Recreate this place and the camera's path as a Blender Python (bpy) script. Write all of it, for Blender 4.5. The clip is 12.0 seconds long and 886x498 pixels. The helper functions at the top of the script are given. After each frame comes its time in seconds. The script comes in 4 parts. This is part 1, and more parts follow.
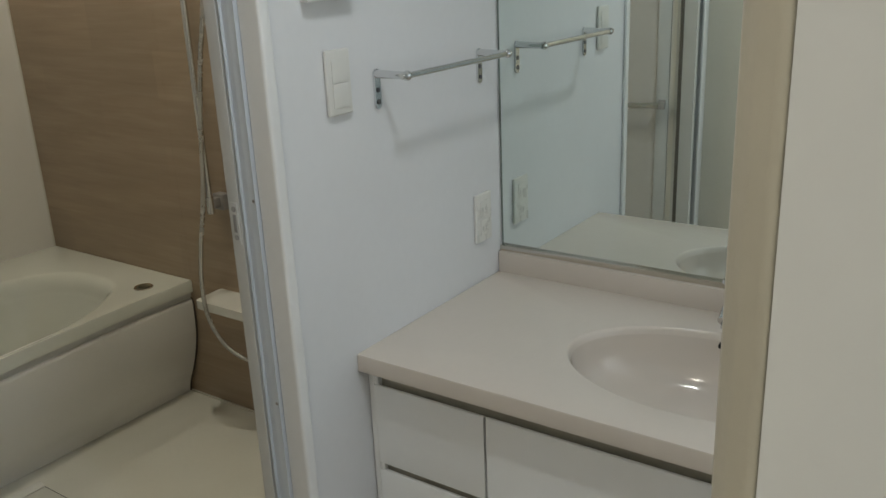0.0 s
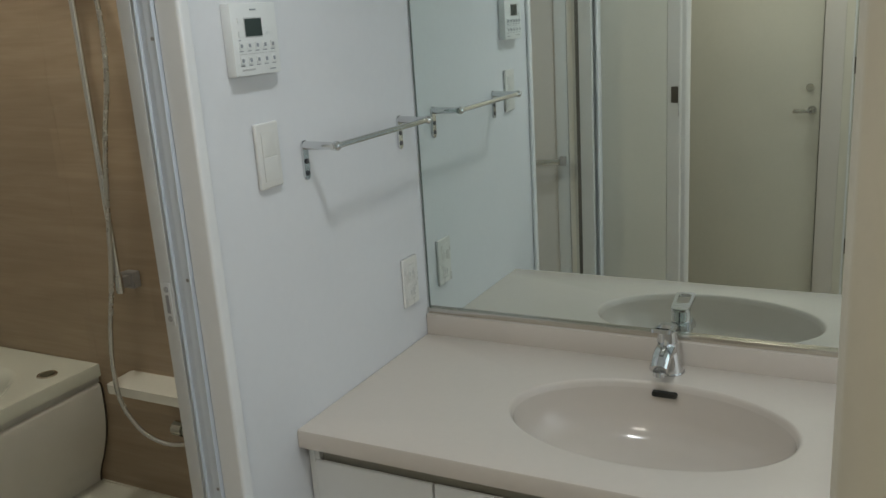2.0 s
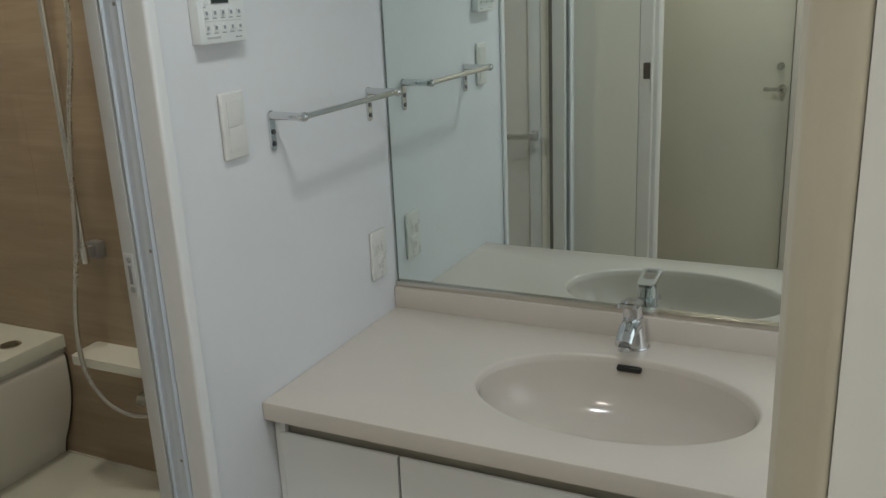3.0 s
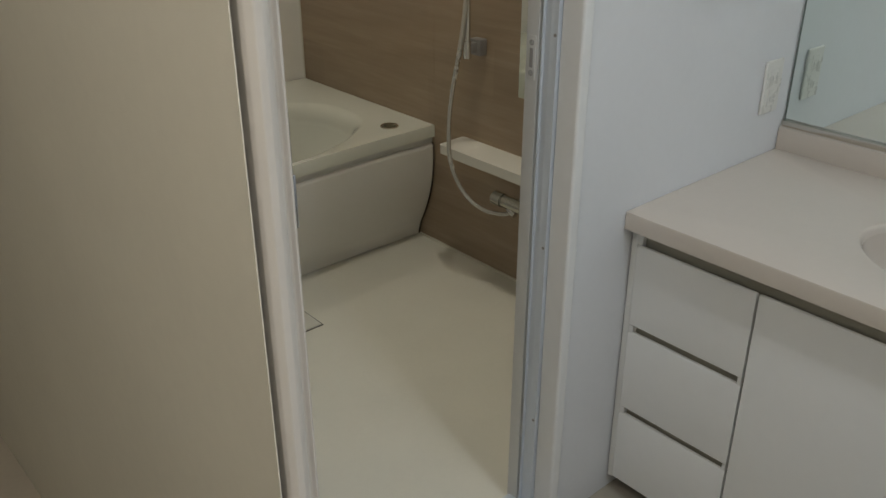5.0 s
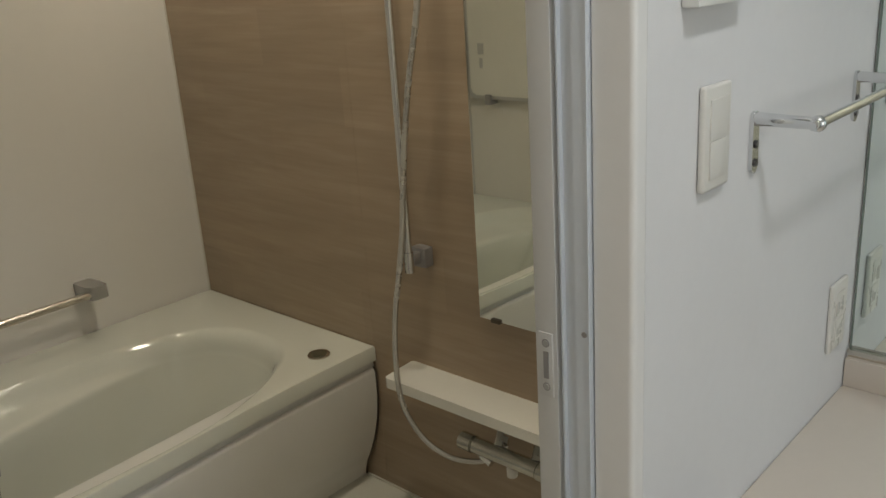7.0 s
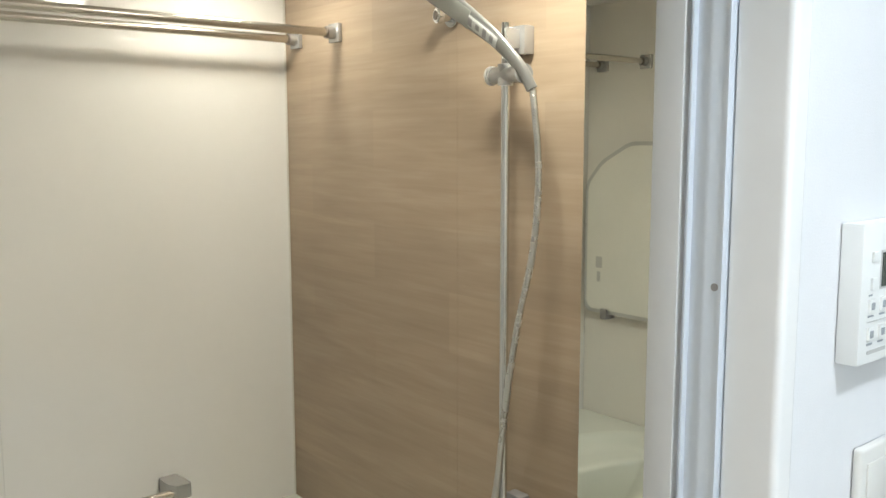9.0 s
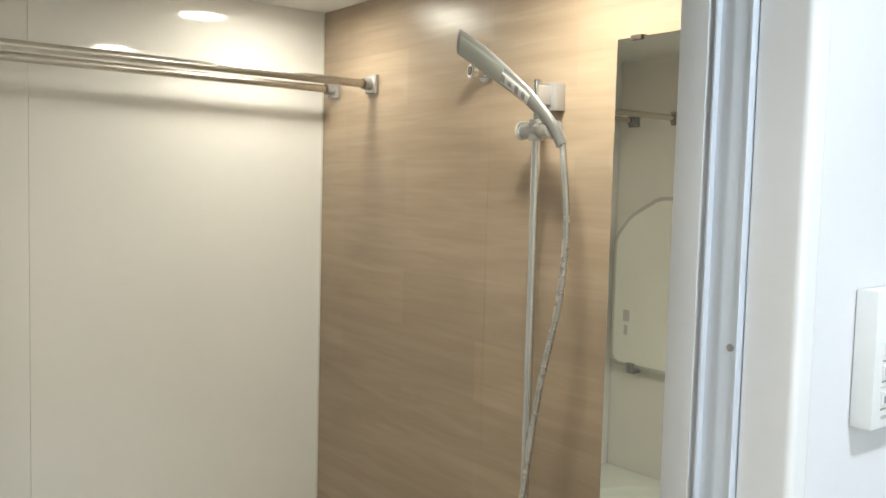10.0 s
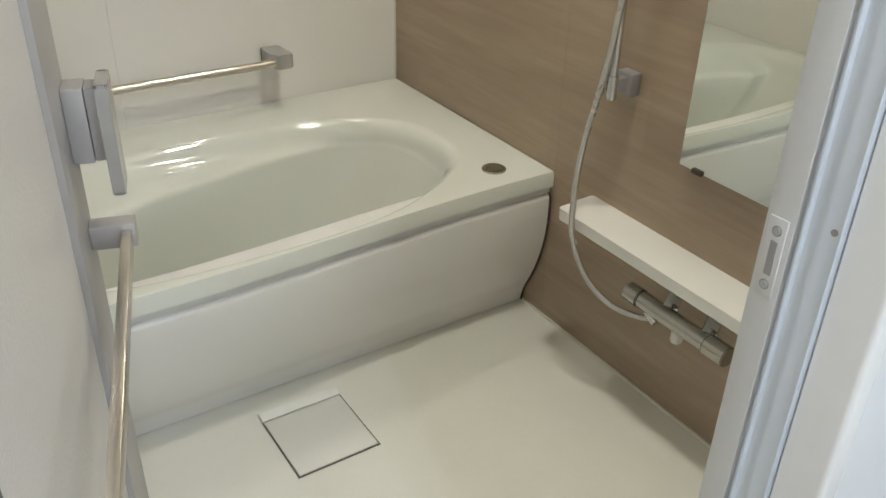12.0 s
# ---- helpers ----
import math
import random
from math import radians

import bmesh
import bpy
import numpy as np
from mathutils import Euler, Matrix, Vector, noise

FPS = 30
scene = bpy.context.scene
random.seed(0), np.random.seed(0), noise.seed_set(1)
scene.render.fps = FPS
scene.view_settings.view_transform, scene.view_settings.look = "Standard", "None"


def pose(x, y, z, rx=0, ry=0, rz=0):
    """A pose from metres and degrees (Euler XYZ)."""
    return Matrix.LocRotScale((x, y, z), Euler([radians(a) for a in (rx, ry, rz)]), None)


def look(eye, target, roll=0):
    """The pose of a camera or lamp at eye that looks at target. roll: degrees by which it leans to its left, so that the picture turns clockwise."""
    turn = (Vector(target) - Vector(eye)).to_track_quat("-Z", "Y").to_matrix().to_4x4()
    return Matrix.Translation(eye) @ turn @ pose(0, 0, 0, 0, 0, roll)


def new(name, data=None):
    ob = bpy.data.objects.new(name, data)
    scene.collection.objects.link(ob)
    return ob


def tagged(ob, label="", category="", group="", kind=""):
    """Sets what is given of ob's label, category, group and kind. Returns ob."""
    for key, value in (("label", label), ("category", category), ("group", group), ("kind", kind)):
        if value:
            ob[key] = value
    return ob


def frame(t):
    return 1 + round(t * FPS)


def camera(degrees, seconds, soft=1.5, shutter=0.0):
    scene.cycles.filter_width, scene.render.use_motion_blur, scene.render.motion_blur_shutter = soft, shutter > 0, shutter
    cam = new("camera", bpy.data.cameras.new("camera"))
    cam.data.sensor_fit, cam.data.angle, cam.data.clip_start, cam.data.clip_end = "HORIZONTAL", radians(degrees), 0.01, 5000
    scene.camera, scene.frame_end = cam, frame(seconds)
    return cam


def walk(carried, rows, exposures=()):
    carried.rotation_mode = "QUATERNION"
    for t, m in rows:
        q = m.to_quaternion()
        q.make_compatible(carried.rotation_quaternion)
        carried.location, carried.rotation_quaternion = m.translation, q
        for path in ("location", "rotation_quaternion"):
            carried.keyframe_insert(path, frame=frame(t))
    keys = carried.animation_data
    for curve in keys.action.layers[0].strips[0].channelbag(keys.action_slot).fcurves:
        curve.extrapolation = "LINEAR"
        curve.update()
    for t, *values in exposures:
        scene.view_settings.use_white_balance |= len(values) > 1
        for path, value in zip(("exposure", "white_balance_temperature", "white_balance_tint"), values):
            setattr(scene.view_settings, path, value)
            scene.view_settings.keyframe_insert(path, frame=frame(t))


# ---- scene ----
cam = camera(54.1, 12.0)
PATH = [
    (0, (0.117, -1.07, 1.424), (1.659, 0.031, 0.785), -2.6),
    (0.5, (0.06, -1.016, 1.419), (1.603, 0.126, 0.858), -3.1),
    (1, (0.039, -0.993, 1.428), (1.639, 0.091, 0.911), -3.2),
    (1.5, (0.049, -1.002, 1.45), (1.703, -0.007, 0.929), -3.5),
    (2, (0.074, -0.997, 1.442), (1.781, -0.096, 0.919), -3.7),
    (2.5, (0.091, -1.006, 1.45), (1.83, -0.176, 0.91), -3.5),
    (4.5, (0.025, -0.978, 1.366), (1.379, 0.236, 0.534), 0.6),
    (5, (0.017, -0.927, 1.357), (1.198, 0.421, 0.47), 0.0),
    (5.5, (0.119, -0.812, 1.373), (1.309, 0.576, 0.562), -1.4),
    (6, (0.214, -0.661, 1.383), (1.469, 0.713, 0.65), -1.9),
    (6.5, (0.294, -0.514, 1.425), (1.653, 0.795, 0.764), -3.0),
    (6.7, (0.339, -0.475, 1.418), (1.724, 0.811, 0.764), -3.8),
    (8.5, (0.579, -0.312, 1.511), (1.841, 1.19, 1.123), -1.5),
    (9, (0.515, -0.341, 1.548), (1.784, 1.184, 1.301), -0.1),
    (9.5, (0.521, -0.352, 1.55), (1.778, 1.198, 1.422), 1.0),
    (10, (0.497, -0.367, 1.557), (1.72, 1.21, 1.416), 1.5),
    (10.5, (0.511, -0.329, 1.533), (1.684, 1.263, 1.18), 1.2),
    (11, (0.51, -0.309, 1.476), (1.584, 1.253, 0.84), 1.3),
    (11.5, (0.524, -0.293, 1.406), (1.513, 1.208, 0.53), 1.1),
    (12, (0.519, -0.287, 1.369), (1.476, 1.144, 0.351), 1.6),
]
walk(cam, [(t, look(e, g, r)) for t, e, g, r in PATH],
     [(0, -0.40, 7000, 7), (1.0, -0.42, 7050, 7), (2.5, -0.38, 6850, 6), (4.5, -0.43, 7250, 9), (5.0, -0.40, 6950, 9), (5.5, -0.52, 7350, 9), (6.0, -0.68, 7850, 9), (6.3, -0.50, 7700, 10), (6.7, -0.38, 7600, 10), (7.5, 0.15, 6800, 9), (8.5, 0.64, 6500, 7),
      (9.5, 0.71, 6500, 7), (10.5, 0.70, 6500, 8), (11, 0.75, 6550, 9), (12, 0.72, 6420, 9)])

# ---- world and lights ----
world = bpy.data.worlds.new("world")
scene.world = world
world.use_nodes = True
wn = world.node_tree.nodes
sky = wn.new("ShaderNodeTexSky")
sky.sky_type = "NISHITA"
sky.sun_disc = False
sky.sun_elevation = radians(38)
sky.sun_rotation = radians(200)
world.node_tree.links.new(sky.outputs[0], wn["Background"].inputs[0])
wn["Background"].inputs[1].default_value = 0.12


def area(name, m, power, sx, sy, color, shape="RECTANGLE", spread=180):
    data = bpy.data.lights.new(name, "AREA")
    data.shape, data.size, data.size_y = shape, sx, sy
    data.energy, data.color, data.spread = power, color, radians(spread)
    ob = new(name, data)
    ob.matrix_world = m
    return ob


WARM, COOL = (0.98, 0.965, 0.86), (0.80, 0.90, 1.0)
# the two downlights of the bathroom
for ly, power in ((0.81, 4.2), (1.71, 1.25)):
    area("downlight_beam", pose(1.58, ly, 2.072), power, 0.14, 0.14, WARM, "DISK", 168)
# daylight through the washroom's own window and the room at the end of the hall
area("window_daylight", look((1.25, -2.05, 1.45), (1.35, -0.3, 0.9)), 6, 0.9, 1.1, COOL)
area("hall_daylight", look((-0.05, -3.35, 1.3), (0.0, -1.0, 1.1)), 19, 0.7, 1.8, (0.88, 0.94, 1.0))
for dx, dy in ((0.045, 0.0), (-0.03, 0.04), (-0.03, -0.04)):
    area("washroom_lamp_beam", pose(0.98 + dx, -0.58 + dy, 2.25), 2.3, 0.03, 0.03, (0.80, 0.89, 1.0), "DISK", 170)
# fill light without a known fixture, added to brighten the hall walls and entrance
area("hall_fill_light", pose(-0.15, -0.62, 2.255), 6.9, 0.16, 0.16, (1.0, 0.97, 0.93), "DISK", 170)
sun_data = bpy.data.lights.new("sun", "SUN")
sun_data.energy, sun_data.angle, sun_data.color = 2.0, radians(0.5), (1.0, 0.95, 0.88)
new("sun", sun_data).matrix_world = look((0, 0, 0), (0.35, 0.9, -0.75))


# ---- materials ----
def mat(name, color, rough=0.5, metal=0.0, var=0.05, scale=3.0, bump=0.0, bscale=60.0, coat=0.0, spec=0.5, trans=0.0, rvar=0.02):
    """A surface with its colour, variation at two scales, fine relief and uneven gloss."""
    m = bpy.data.materials.new(name)
    m.use_nodes = True
    nt = m.node_tree
    n, l = nt.nodes, nt.links
    b = n["Principled BSDF"]
    b.inputs["Metallic"].default_value = metal
    b.inputs["Coat Weight"].default_value = coat
    b.inputs["Coat Roughness"].default_value = 0.06
    b.inputs["Specular IOR Level"].default_value = spec
    b.inputs["Transmission Weight"].default_value = trans
    tc = n.new("ShaderNodeTexCoord")
    big, small = n.new("ShaderNodeTexNoise"), n.new("ShaderNodeTexNoise")
    big.inputs["Scale"].default_value, small.inputs["Scale"].default_value = scale, scale * 17
    big.inputs["Detail"].default_value = small.inputs["Detail"].default_value = 5
    for t in (big, small):
        l.new(tc.outputs["Object"], t.inputs["Vector"])
    add = n.new("ShaderNodeMath")
    add.operation = "MULTIPLY_ADD"
    l.new(small.outputs["Fac"], add.inputs[0])
    add.inputs[1].default_value = 0.35
    l.new(big.outputs["Fac"], add.inputs[2])
    ramp = n.new("ShaderNodeMapRange")
    ramp.inputs["From Min"].default_value, ramp.inputs["From Max"].default_value = 0.42, 0.93
    ramp.inputs["To Min"].default_value, ramp.inputs["To Max"].default_value = 1 - var, 1 + var
    l.new(add.outputs[0], ramp.inputs["Value"])
    mix = n.new("ShaderNodeVectorMath")
    mix.operation = "SCALE"
    mix.inputs[0].default_value = color
    l.new(ramp.outputs[0], mix.inputs["Scale"])
    l.new(mix.outputs[0], b.inputs["Base Color"])
    rr = n.new("ShaderNodeMapRange")
    rr.inputs["From Min"].default_value, rr.inputs["From Max"].default_value = 0.3, 1.05
    rr.inputs["To Min"].default_value, rr.inputs["To Max"].default_value = max(0.01, rough - rvar), rough + rvar
    l.new(add.outputs[0], rr.inputs["Value"])
    l.new(rr.outputs[0], b.inputs["Roughness"])
    if bump:
        bn, bp = n.new("ShaderNodeTexNoise"), n.new("ShaderNodeBump")
        bn.inputs["Scale"].default_value, bn.inputs["Detail"].default_value = bscale, 3
        l.new(tc.outputs["Object"], bn.inputs["Vector"])
        bp.inputs["Strength"].default_value, bp.inputs["Distance"].default_value = bump, 0.002
        l.new(bn.outputs["Fac"], bp.inputs["Height"])
        l.new(bp.outputs[0], b.inputs["Normal"])
    return m


def glow(name, color, strength):
    m = bpy.data.materials.new(name)
    m.use_nodes = True
    n = m.node_tree.nodes
    b = n["Principled BSDF"]
    b.inputs["Base Color"].default_value = (0.8, 0.8, 0.8, 1)
    b.inputs["Emission Color"].default_value = (*color, 1)
    b.inputs["Emission Strength"].default_value = strength
    return m


def wood_panel(name):
    """Laminate with long level grain: streaks that run along the wall, and wide tone bands."""
    m = mat(name, (0.30, 0.17, 0.09), 0.30, rvar=0.03, coat=0.25, var=0.04)
    nt = m.node_tree
    n, l = nt.nodes, nt.links
    tc = n.new("ShaderNodeTexCoord")

    def grain(sy, sz, scale, dist, detail):
        mp = n.new("ShaderNodeMapping")
        mp.inputs["Scale"].default_value = (1, sy, sz)
        t = n.new("ShaderNodeTexNoise")
        t.inputs["Scale"].default_value, t.inputs["Detail"].default_value, t.inputs["Distortion"].default_value = scale, detail, dist
        l.new(tc.outputs["Object"], mp.inputs[0])
        l.new(mp.outputs[0], t.inputs["Vector"])
        return t.outputs["Fac"]

    fine, wide, streak = grain(2.0, 48, 3, 0.4, 8), grain(0.9, 7, 2, 0.9, 4), grain(1.3, 18, 2.2, 0.8, 5)
    a = n.new("ShaderNodeMath")
    a.operation = "MULTIPLY_ADD"
    l.new(fine, a.inputs[0])
    a.inputs[1].default_value = 0.45
    l.new(wide, a.inputs[2])
    c = n.new("ShaderNodeMath")
    c.operation = "MULTIPLY_ADD"
    l.new(streak, c.inputs[0])
    c.inputs[1].default_value = 0.7
    l.new(a.outputs[0], c.inputs[2])
    ramp = n.new("ShaderNodeValToRGB")
    e = ramp.color_ramp.elements
    e[0].position, e[0].color = 0.30, (0.290, 0.214, 0.146, 1)
    e[1].position, e[1].color = 0.88, (0.455, 0.358, 0.262, 1)
    mid = e.new(0.58)
    mid.color = (0.365, 0.275, 0.191, 1)
    sc = n.new("ShaderNodeMath")
    sc.operation = "MULTIPLY"
    sc.inputs[1].default_value = 0.53
    l.new(c.outputs[0], sc.inputs[0])
    l.new(sc.outputs[0], ramp.inputs[0])
    # staggered veneer leaves of slightly different tone
    sep, com, brick = n.new("ShaderNodeSeparateXYZ"), n.new("ShaderNodeCombineXYZ"), n.new("ShaderNodeTexBrick")
    l.new(tc.outputs["Object"], sep.inputs[0])
    l.new(sep.outputs[1], com.inputs[0])
    l.new(sep.outputs[2], com.inputs[1])
    l.new(com.outputs[0], brick.inputs["Vector"])
    for key, v in (("Scale", 1.0), ("Mortar Size", 0.0), ("Brick Width", 0.62), ("Row Height", 0.148), ("Bias", 0.0)):
        brick.inputs[key].default_value = v
    brick.inputs["Color1"].default_value, brick.inputs["Color2"].default_value = (0.93, 0.93, 0.94, 1), (1.06, 1.055, 1.05, 1)
    mul = n.new("ShaderNodeMix")
    mul.data_type, mul.blend_type = "RGBA", "MULTIPLY"
    mul.inputs["Factor"].default_value = 1.0
    l.new(ramp.outputs[0], mul.inputs["A"])
    l.new(brick.outputs["Color"], mul.inputs["B"])
    b = n["Principled BSDF"]
    b.inputs["Coat Roughness"].default_value = 0.38
    l.new(mul.outputs["Result"], b.inputs["Base Color"])
    return m


WALLPAPER = mat("wallpaper", (0.715, 0.722, 0.742), 0.75, var=0.03, bump=0.12, bscale=500)
WASHPAPER = mat("washroom_beige_paper", (0.64, 0.60, 0.52), 0.75, var=0.03, bump=0.12, bscale=500)
HALL_WHITE = mat("hall_white_paper", (0.66, 0.675, 0.68), 0.75, var=0.03, bump=0.03, bscale=400)
HALLPAPER = mat("hall_wallpaper", (0.72, 0.68, 0.59), 0.75, var=0.04, bump=0.12, bscale=500)
TRIM = mat("trim_white", (0.78, 0.78, 0.78), 0.15, var=0.03, bump=0.05, bscale=200)
JAMB = mat("jamb_sheet", (0.49, 0.465, 0.39), 0.38, var=0.06, scale=5, bump=0.2, bscale=150)
JAMB_WHITE = mat("jamb_white_sheet", (0.62, 0.575, 0.53), 0.32, var=0.04, scale=5, bump=0.1, bscale=150)
BATH_WHITE = mat("bath_panel_white", (0.80, 0.775, 0.735), 0.045, var=0.02, scale=2.0, coat=0.0, rvar=0.01)
TUB = mat("tub_acrylic", (0.735, 0.745, 0.675), 0.05, var=0.015, coat=0.5, rvar=0.01)
APRON = mat("apron_resin", (0.76, 0.745, 0.71), 0.24, var=0.02)
FLOOR_BATH = mat("bath_floor_resin", (0.77, 0.755, 0.68), 0.34, var=0.03, scale=4, bump=0.45, bscale=420)
LID = mat("hatch_resin", (0.70, 0.69, 0.63), 0.36, var=0.03, scale=5, bump=0.3, bscale=420)
CEIL = mat("ceiling_white", (0.84, 0.835, 0.81), 0.4, var=0.02)
WOOD = wood_panel("wood_laminate")
SEAL = mat("sealant", (0.72, 0.69, 0.62), 0.5, var=0.05)
DARK_SEAL = mat("dark_joint", (0.14, 0.13, 0.115), 0.6)
RECESS = mat("recess_strip_resin", (0.60, 0.60, 0.58), 0.35)
GREY_TRIM = mat("grey_recess_strip", (0.50, 0.50, 0.49), 0.35)
ALU = mat("anodised_aluminium", (0.66, 0.71, 0.78), 0.32, metal=0.2, var=0.03, scale=8)
ALU_DARK = mat("grey_aluminium", (0.41, 0.39, 0.38), 0.42, metal=0.3, var=0.04, scale=8)
ALU_PALE = mat("pale_aluminium", (0.66, 0.66, 0.655), 0.40, metal=0.2, var=0.03, scale=8)
CHROME = mat("chrome", (0.70, 0.71, 0.72), 0.07, metal=1.0, var=0.02, rvar=0.02)
SATIN = mat("satin_steel", (0.62, 0.58, 0.52), 0.26, metal=1.0, var=0.04)
MIXER = mat("brushed_chrome", (0.50, 0.50, 0.46), 0.20, metal=1.0, var=0.03)
HOSE = mat("hose_metal", (0.58, 0.57, 0.55), 0.27, metal=0.9)
PLASTIC = mat("silver_plastic", (0.47, 0.46, 0.45), 0.25, metal=0.55)
HEAD_METAL = mat("satin_silver_shower_head", (0.26, 0.255, 0.245), 0.3, metal=0.5)
SPRAY = mat("spray_face_resin", (0.36, 0.365, 0.33), 0.3)
GREY_PLASTIC = mat("grey_plastic", (0.30, 0.29, 0.29), 0.35)
COUNTER = mat("counter_resin", (0.605, 0.545, 0.485), 0.26, var=0.025, scale=4)
BASIN = mat("basin_resin", (0.58, 0.52, 0.46), 0.12, var=0.02)
CABINET = mat("cabinet_white", (0.77, 0.77, 0.76), 0.34, var=0.02)
# dark colour that paints the shade inside the finger grooves of the white cabinet
GROOVE_SHADE = mat("groove_painted_shade", (0.30, 0.28, 0.23), 0.5)
PLATE = mat("switch_plastic", (0.70, 0.69, 0.66), 0.28, var=0.02)
REMOTE = mat("remote_plastic", (0.76, 0.77, 0.76), 0.30, var=0.02)
LCD = mat("display_glass", (0.035, 0.05, 0.045), 0.12)
INK_PALE = mat("pale_slot_grey", (0.46, 0.46, 0.45), 0.5)
INK = mat("grey_print", (0.30, 0.32, 0.34), 0.5)
BLACK = mat("black_hole", (0.015, 0.015, 0.012), 0.6)
BRASS_GREY = mat("drain_button_metal", (0.24, 0.235, 0.17), 0.30, metal=0.8)
DARK_STEEL = mat("dark_screw_metal", (0.16, 0.16, 0.17), 0.3, metal=0.9)
STRIKE = mat("strike_plate_metal", (0.46, 0.46, 0.46), 0.35, metal=0.4)
BROWN_METAL = mat("bronze_metal", (0.12, 0.10, 0.08), 0.35, metal=0.7)
SHELF = mat("shelf_resin", (0.80, 0.79, 0.74), 0.16, var=0.03, coat=0.3)
DOOR_LEAF = mat("hall_door_sheet", (0.56, 0.53, 0.45), 0.45, var=0.04, bump=0.2, bscale=120)
DOOR_PANEL = mat("frosted_panel", (0.60, 0.565, 0.53), 0.30, var=0.03, bump=0.4, bscale=220)
FLOOR_HALL = mat("beige_floor", (0.52, 0.46, 0.38), 0.4, var=0.08, scale=4)
FLOOR_VINYL = mat("vinyl_floor", (0.40, 0.36, 0.30), 0.4, var=0.1, scale=5)
MIRROR = mat("mirror_silver", (0.81, 0.88, 0.85), 0.012, metal=1.0, var=0.0, rvar=0.004)
OLD_MIRROR = mat("bath_mirror_silver", (0.84, 0.86, 0.80), 0.014, metal=1.0, var=0.0, rvar=0.004)
EDGE_GLASS = mat("mirror_edge", (0.18, 0.22, 0.20), 0.2)
LAMP = glow("lamp_diffuser", (1.0, 0.93, 0.80), 22)
LAMP_SMALL = glow("small_lamp_diffuser", (1.0, 0.88, 0.72), 60)


# ---- mesh tools ----
def link(name, bm, material, parent=None, label="", smooth=False, kind=""):
    me = bpy.data.meshes.new(name)
    bmesh.ops.recalc_face_normals(bm, faces=bm.faces)
    if smooth:
        for f in bm.faces:
            f.smooth = True
    bm.to_mesh(me)
    bm.free()
    me.materials.append(material)
    if smooth:
        me.set_sharp_from_angle(angle=radians(40))
    ob = new(name, me)
    if parent:
        ob.parent = parent
    return tagged(ob, label, kind=kind)


def part(name, bm, material, parent, label="", smooth=True):
    return link(name, bm, material, parent, label, smooth)


def thing(name, x, y, z, label, category, group=""):
    ob = new(name)
    ob.empty_display_size = 0.05
    ob.location = (x, y, z)
    return tagged(ob, label, category, group)


def put_under(ob, root):
    """Parts are modelled in world places; hang them under their thing without moving them."""
    if ob.parent == root:
        ob.matrix_parent_inverse = Matrix.Translation(root.location).inverted()
    return ob


def box(x0, x1, y0, y1, z0, z1, bevel=0.0, seg=2, bm=None):
    own = bmesh.new()
    bmesh.ops.create_cube(own, size=1)
    for v in own.verts:
        v.co = Vector(((x0 + x1) / 2 + v.co.x * (x1 - x0), (y0 + y1) / 2 + v.co.y * (y1 - y0), (z0 + z1) / 2 + v.co.z * (z1 - z0)))
    if bevel:
        bmesh.ops.bevel(own, geom=own.edges, offset=bevel, segments=seg, affect="EDGES", profile=0.6)
    return own if bm is None else merge(bm, own)


def merge(bm, other):
    me = bpy.data.meshes.new("joined")
    other.to_mesh(me)
    other.free()
    bm.from_mesh(me)
    bpy.data.meshes.remove(me)
    return bm


def rod(a, b, r, seg=20, r2=None, bm=None, bevel=0.0):
    """A round bar from a to b."""
    own = bmesh.new()
    a, b = Vector(a), Vector(b)
    d = b - a
    bmesh.ops.create_cone(own, cap_ends=True, segments=seg, radius1=r, radius2=r if r2 is None else r2, depth=d.length)
    if bevel:
        rim = [e for e in own.edges if abs(e.verts[0].co.z - e.verts[1].co.z) < 1e-6]
        bmesh.ops.bevel(own, geom=rim, offset=bevel, segments=2, affect="EDGES")
    bmesh.ops.transform(own, matrix=Matrix.Translation((a + b) / 2) @ d.to_track_quat("Z", "Y").to_matrix().to_4x4(), verts=own.verts)
    return own if bm is None else merge(bm, own)


def spline(points, n):
    """Points along a smooth line through the given ones."""
    p = [Vector(q) for q in points]
    p = [2 * p[0] - p[1]] + p + [2 * p[-1] - p[-2]]
    out = []
    for i in range(1, len(p) - 2):
        for k in range(n):
            t = k / n
            out.append(0.5 * ((2 * p[i]) + (p[i + 1] - p[i - 1]) * t + (2 * p[i - 1] - 5 * p[i] + 4 * p[i + 1] - p[i + 2]) * t * t
                              + (3 * p[i] - p[i - 1] - 3 * p[i + 1] + p[i + 2]) * t ** 3))
    return out + [p[-2]]


def tube(points, radii, seg=12, flat=1.0, up=(0, 0, 1)):
    """A tube along points with a radius at each; flat squeezes it across its side axis."""
    bm = bmesh.new()
    rings = []
    for i, p in enumerate(points):
        d = (points[min(i + 1, len(points) - 1)] - points[max(i - 1, 0)]).normalized()
        side = d.cross(Vector(up)).normalized()
        top = side.cross(d)
        r = radii[i] if hasattr(radii, "__len__") else radii
        w, h = r if hasattr(r, "__len__") else (r, r * flat)
        rings.append([bm.verts.new(p + side * math.cos(a) * w + top * math.sin(a) * h) for a in [2 * math.pi * k / seg for k in range(seg)]])
    for a, b in zip(rings, rings[1:]):
        for k in range(seg):
            bm.faces.new((a[k], a[(k + 1) % seg], b[(k + 1) % seg], b[k]))
    bm.faces.new(rings[0])
    bm.faces.new(rings[-1])
    return bm


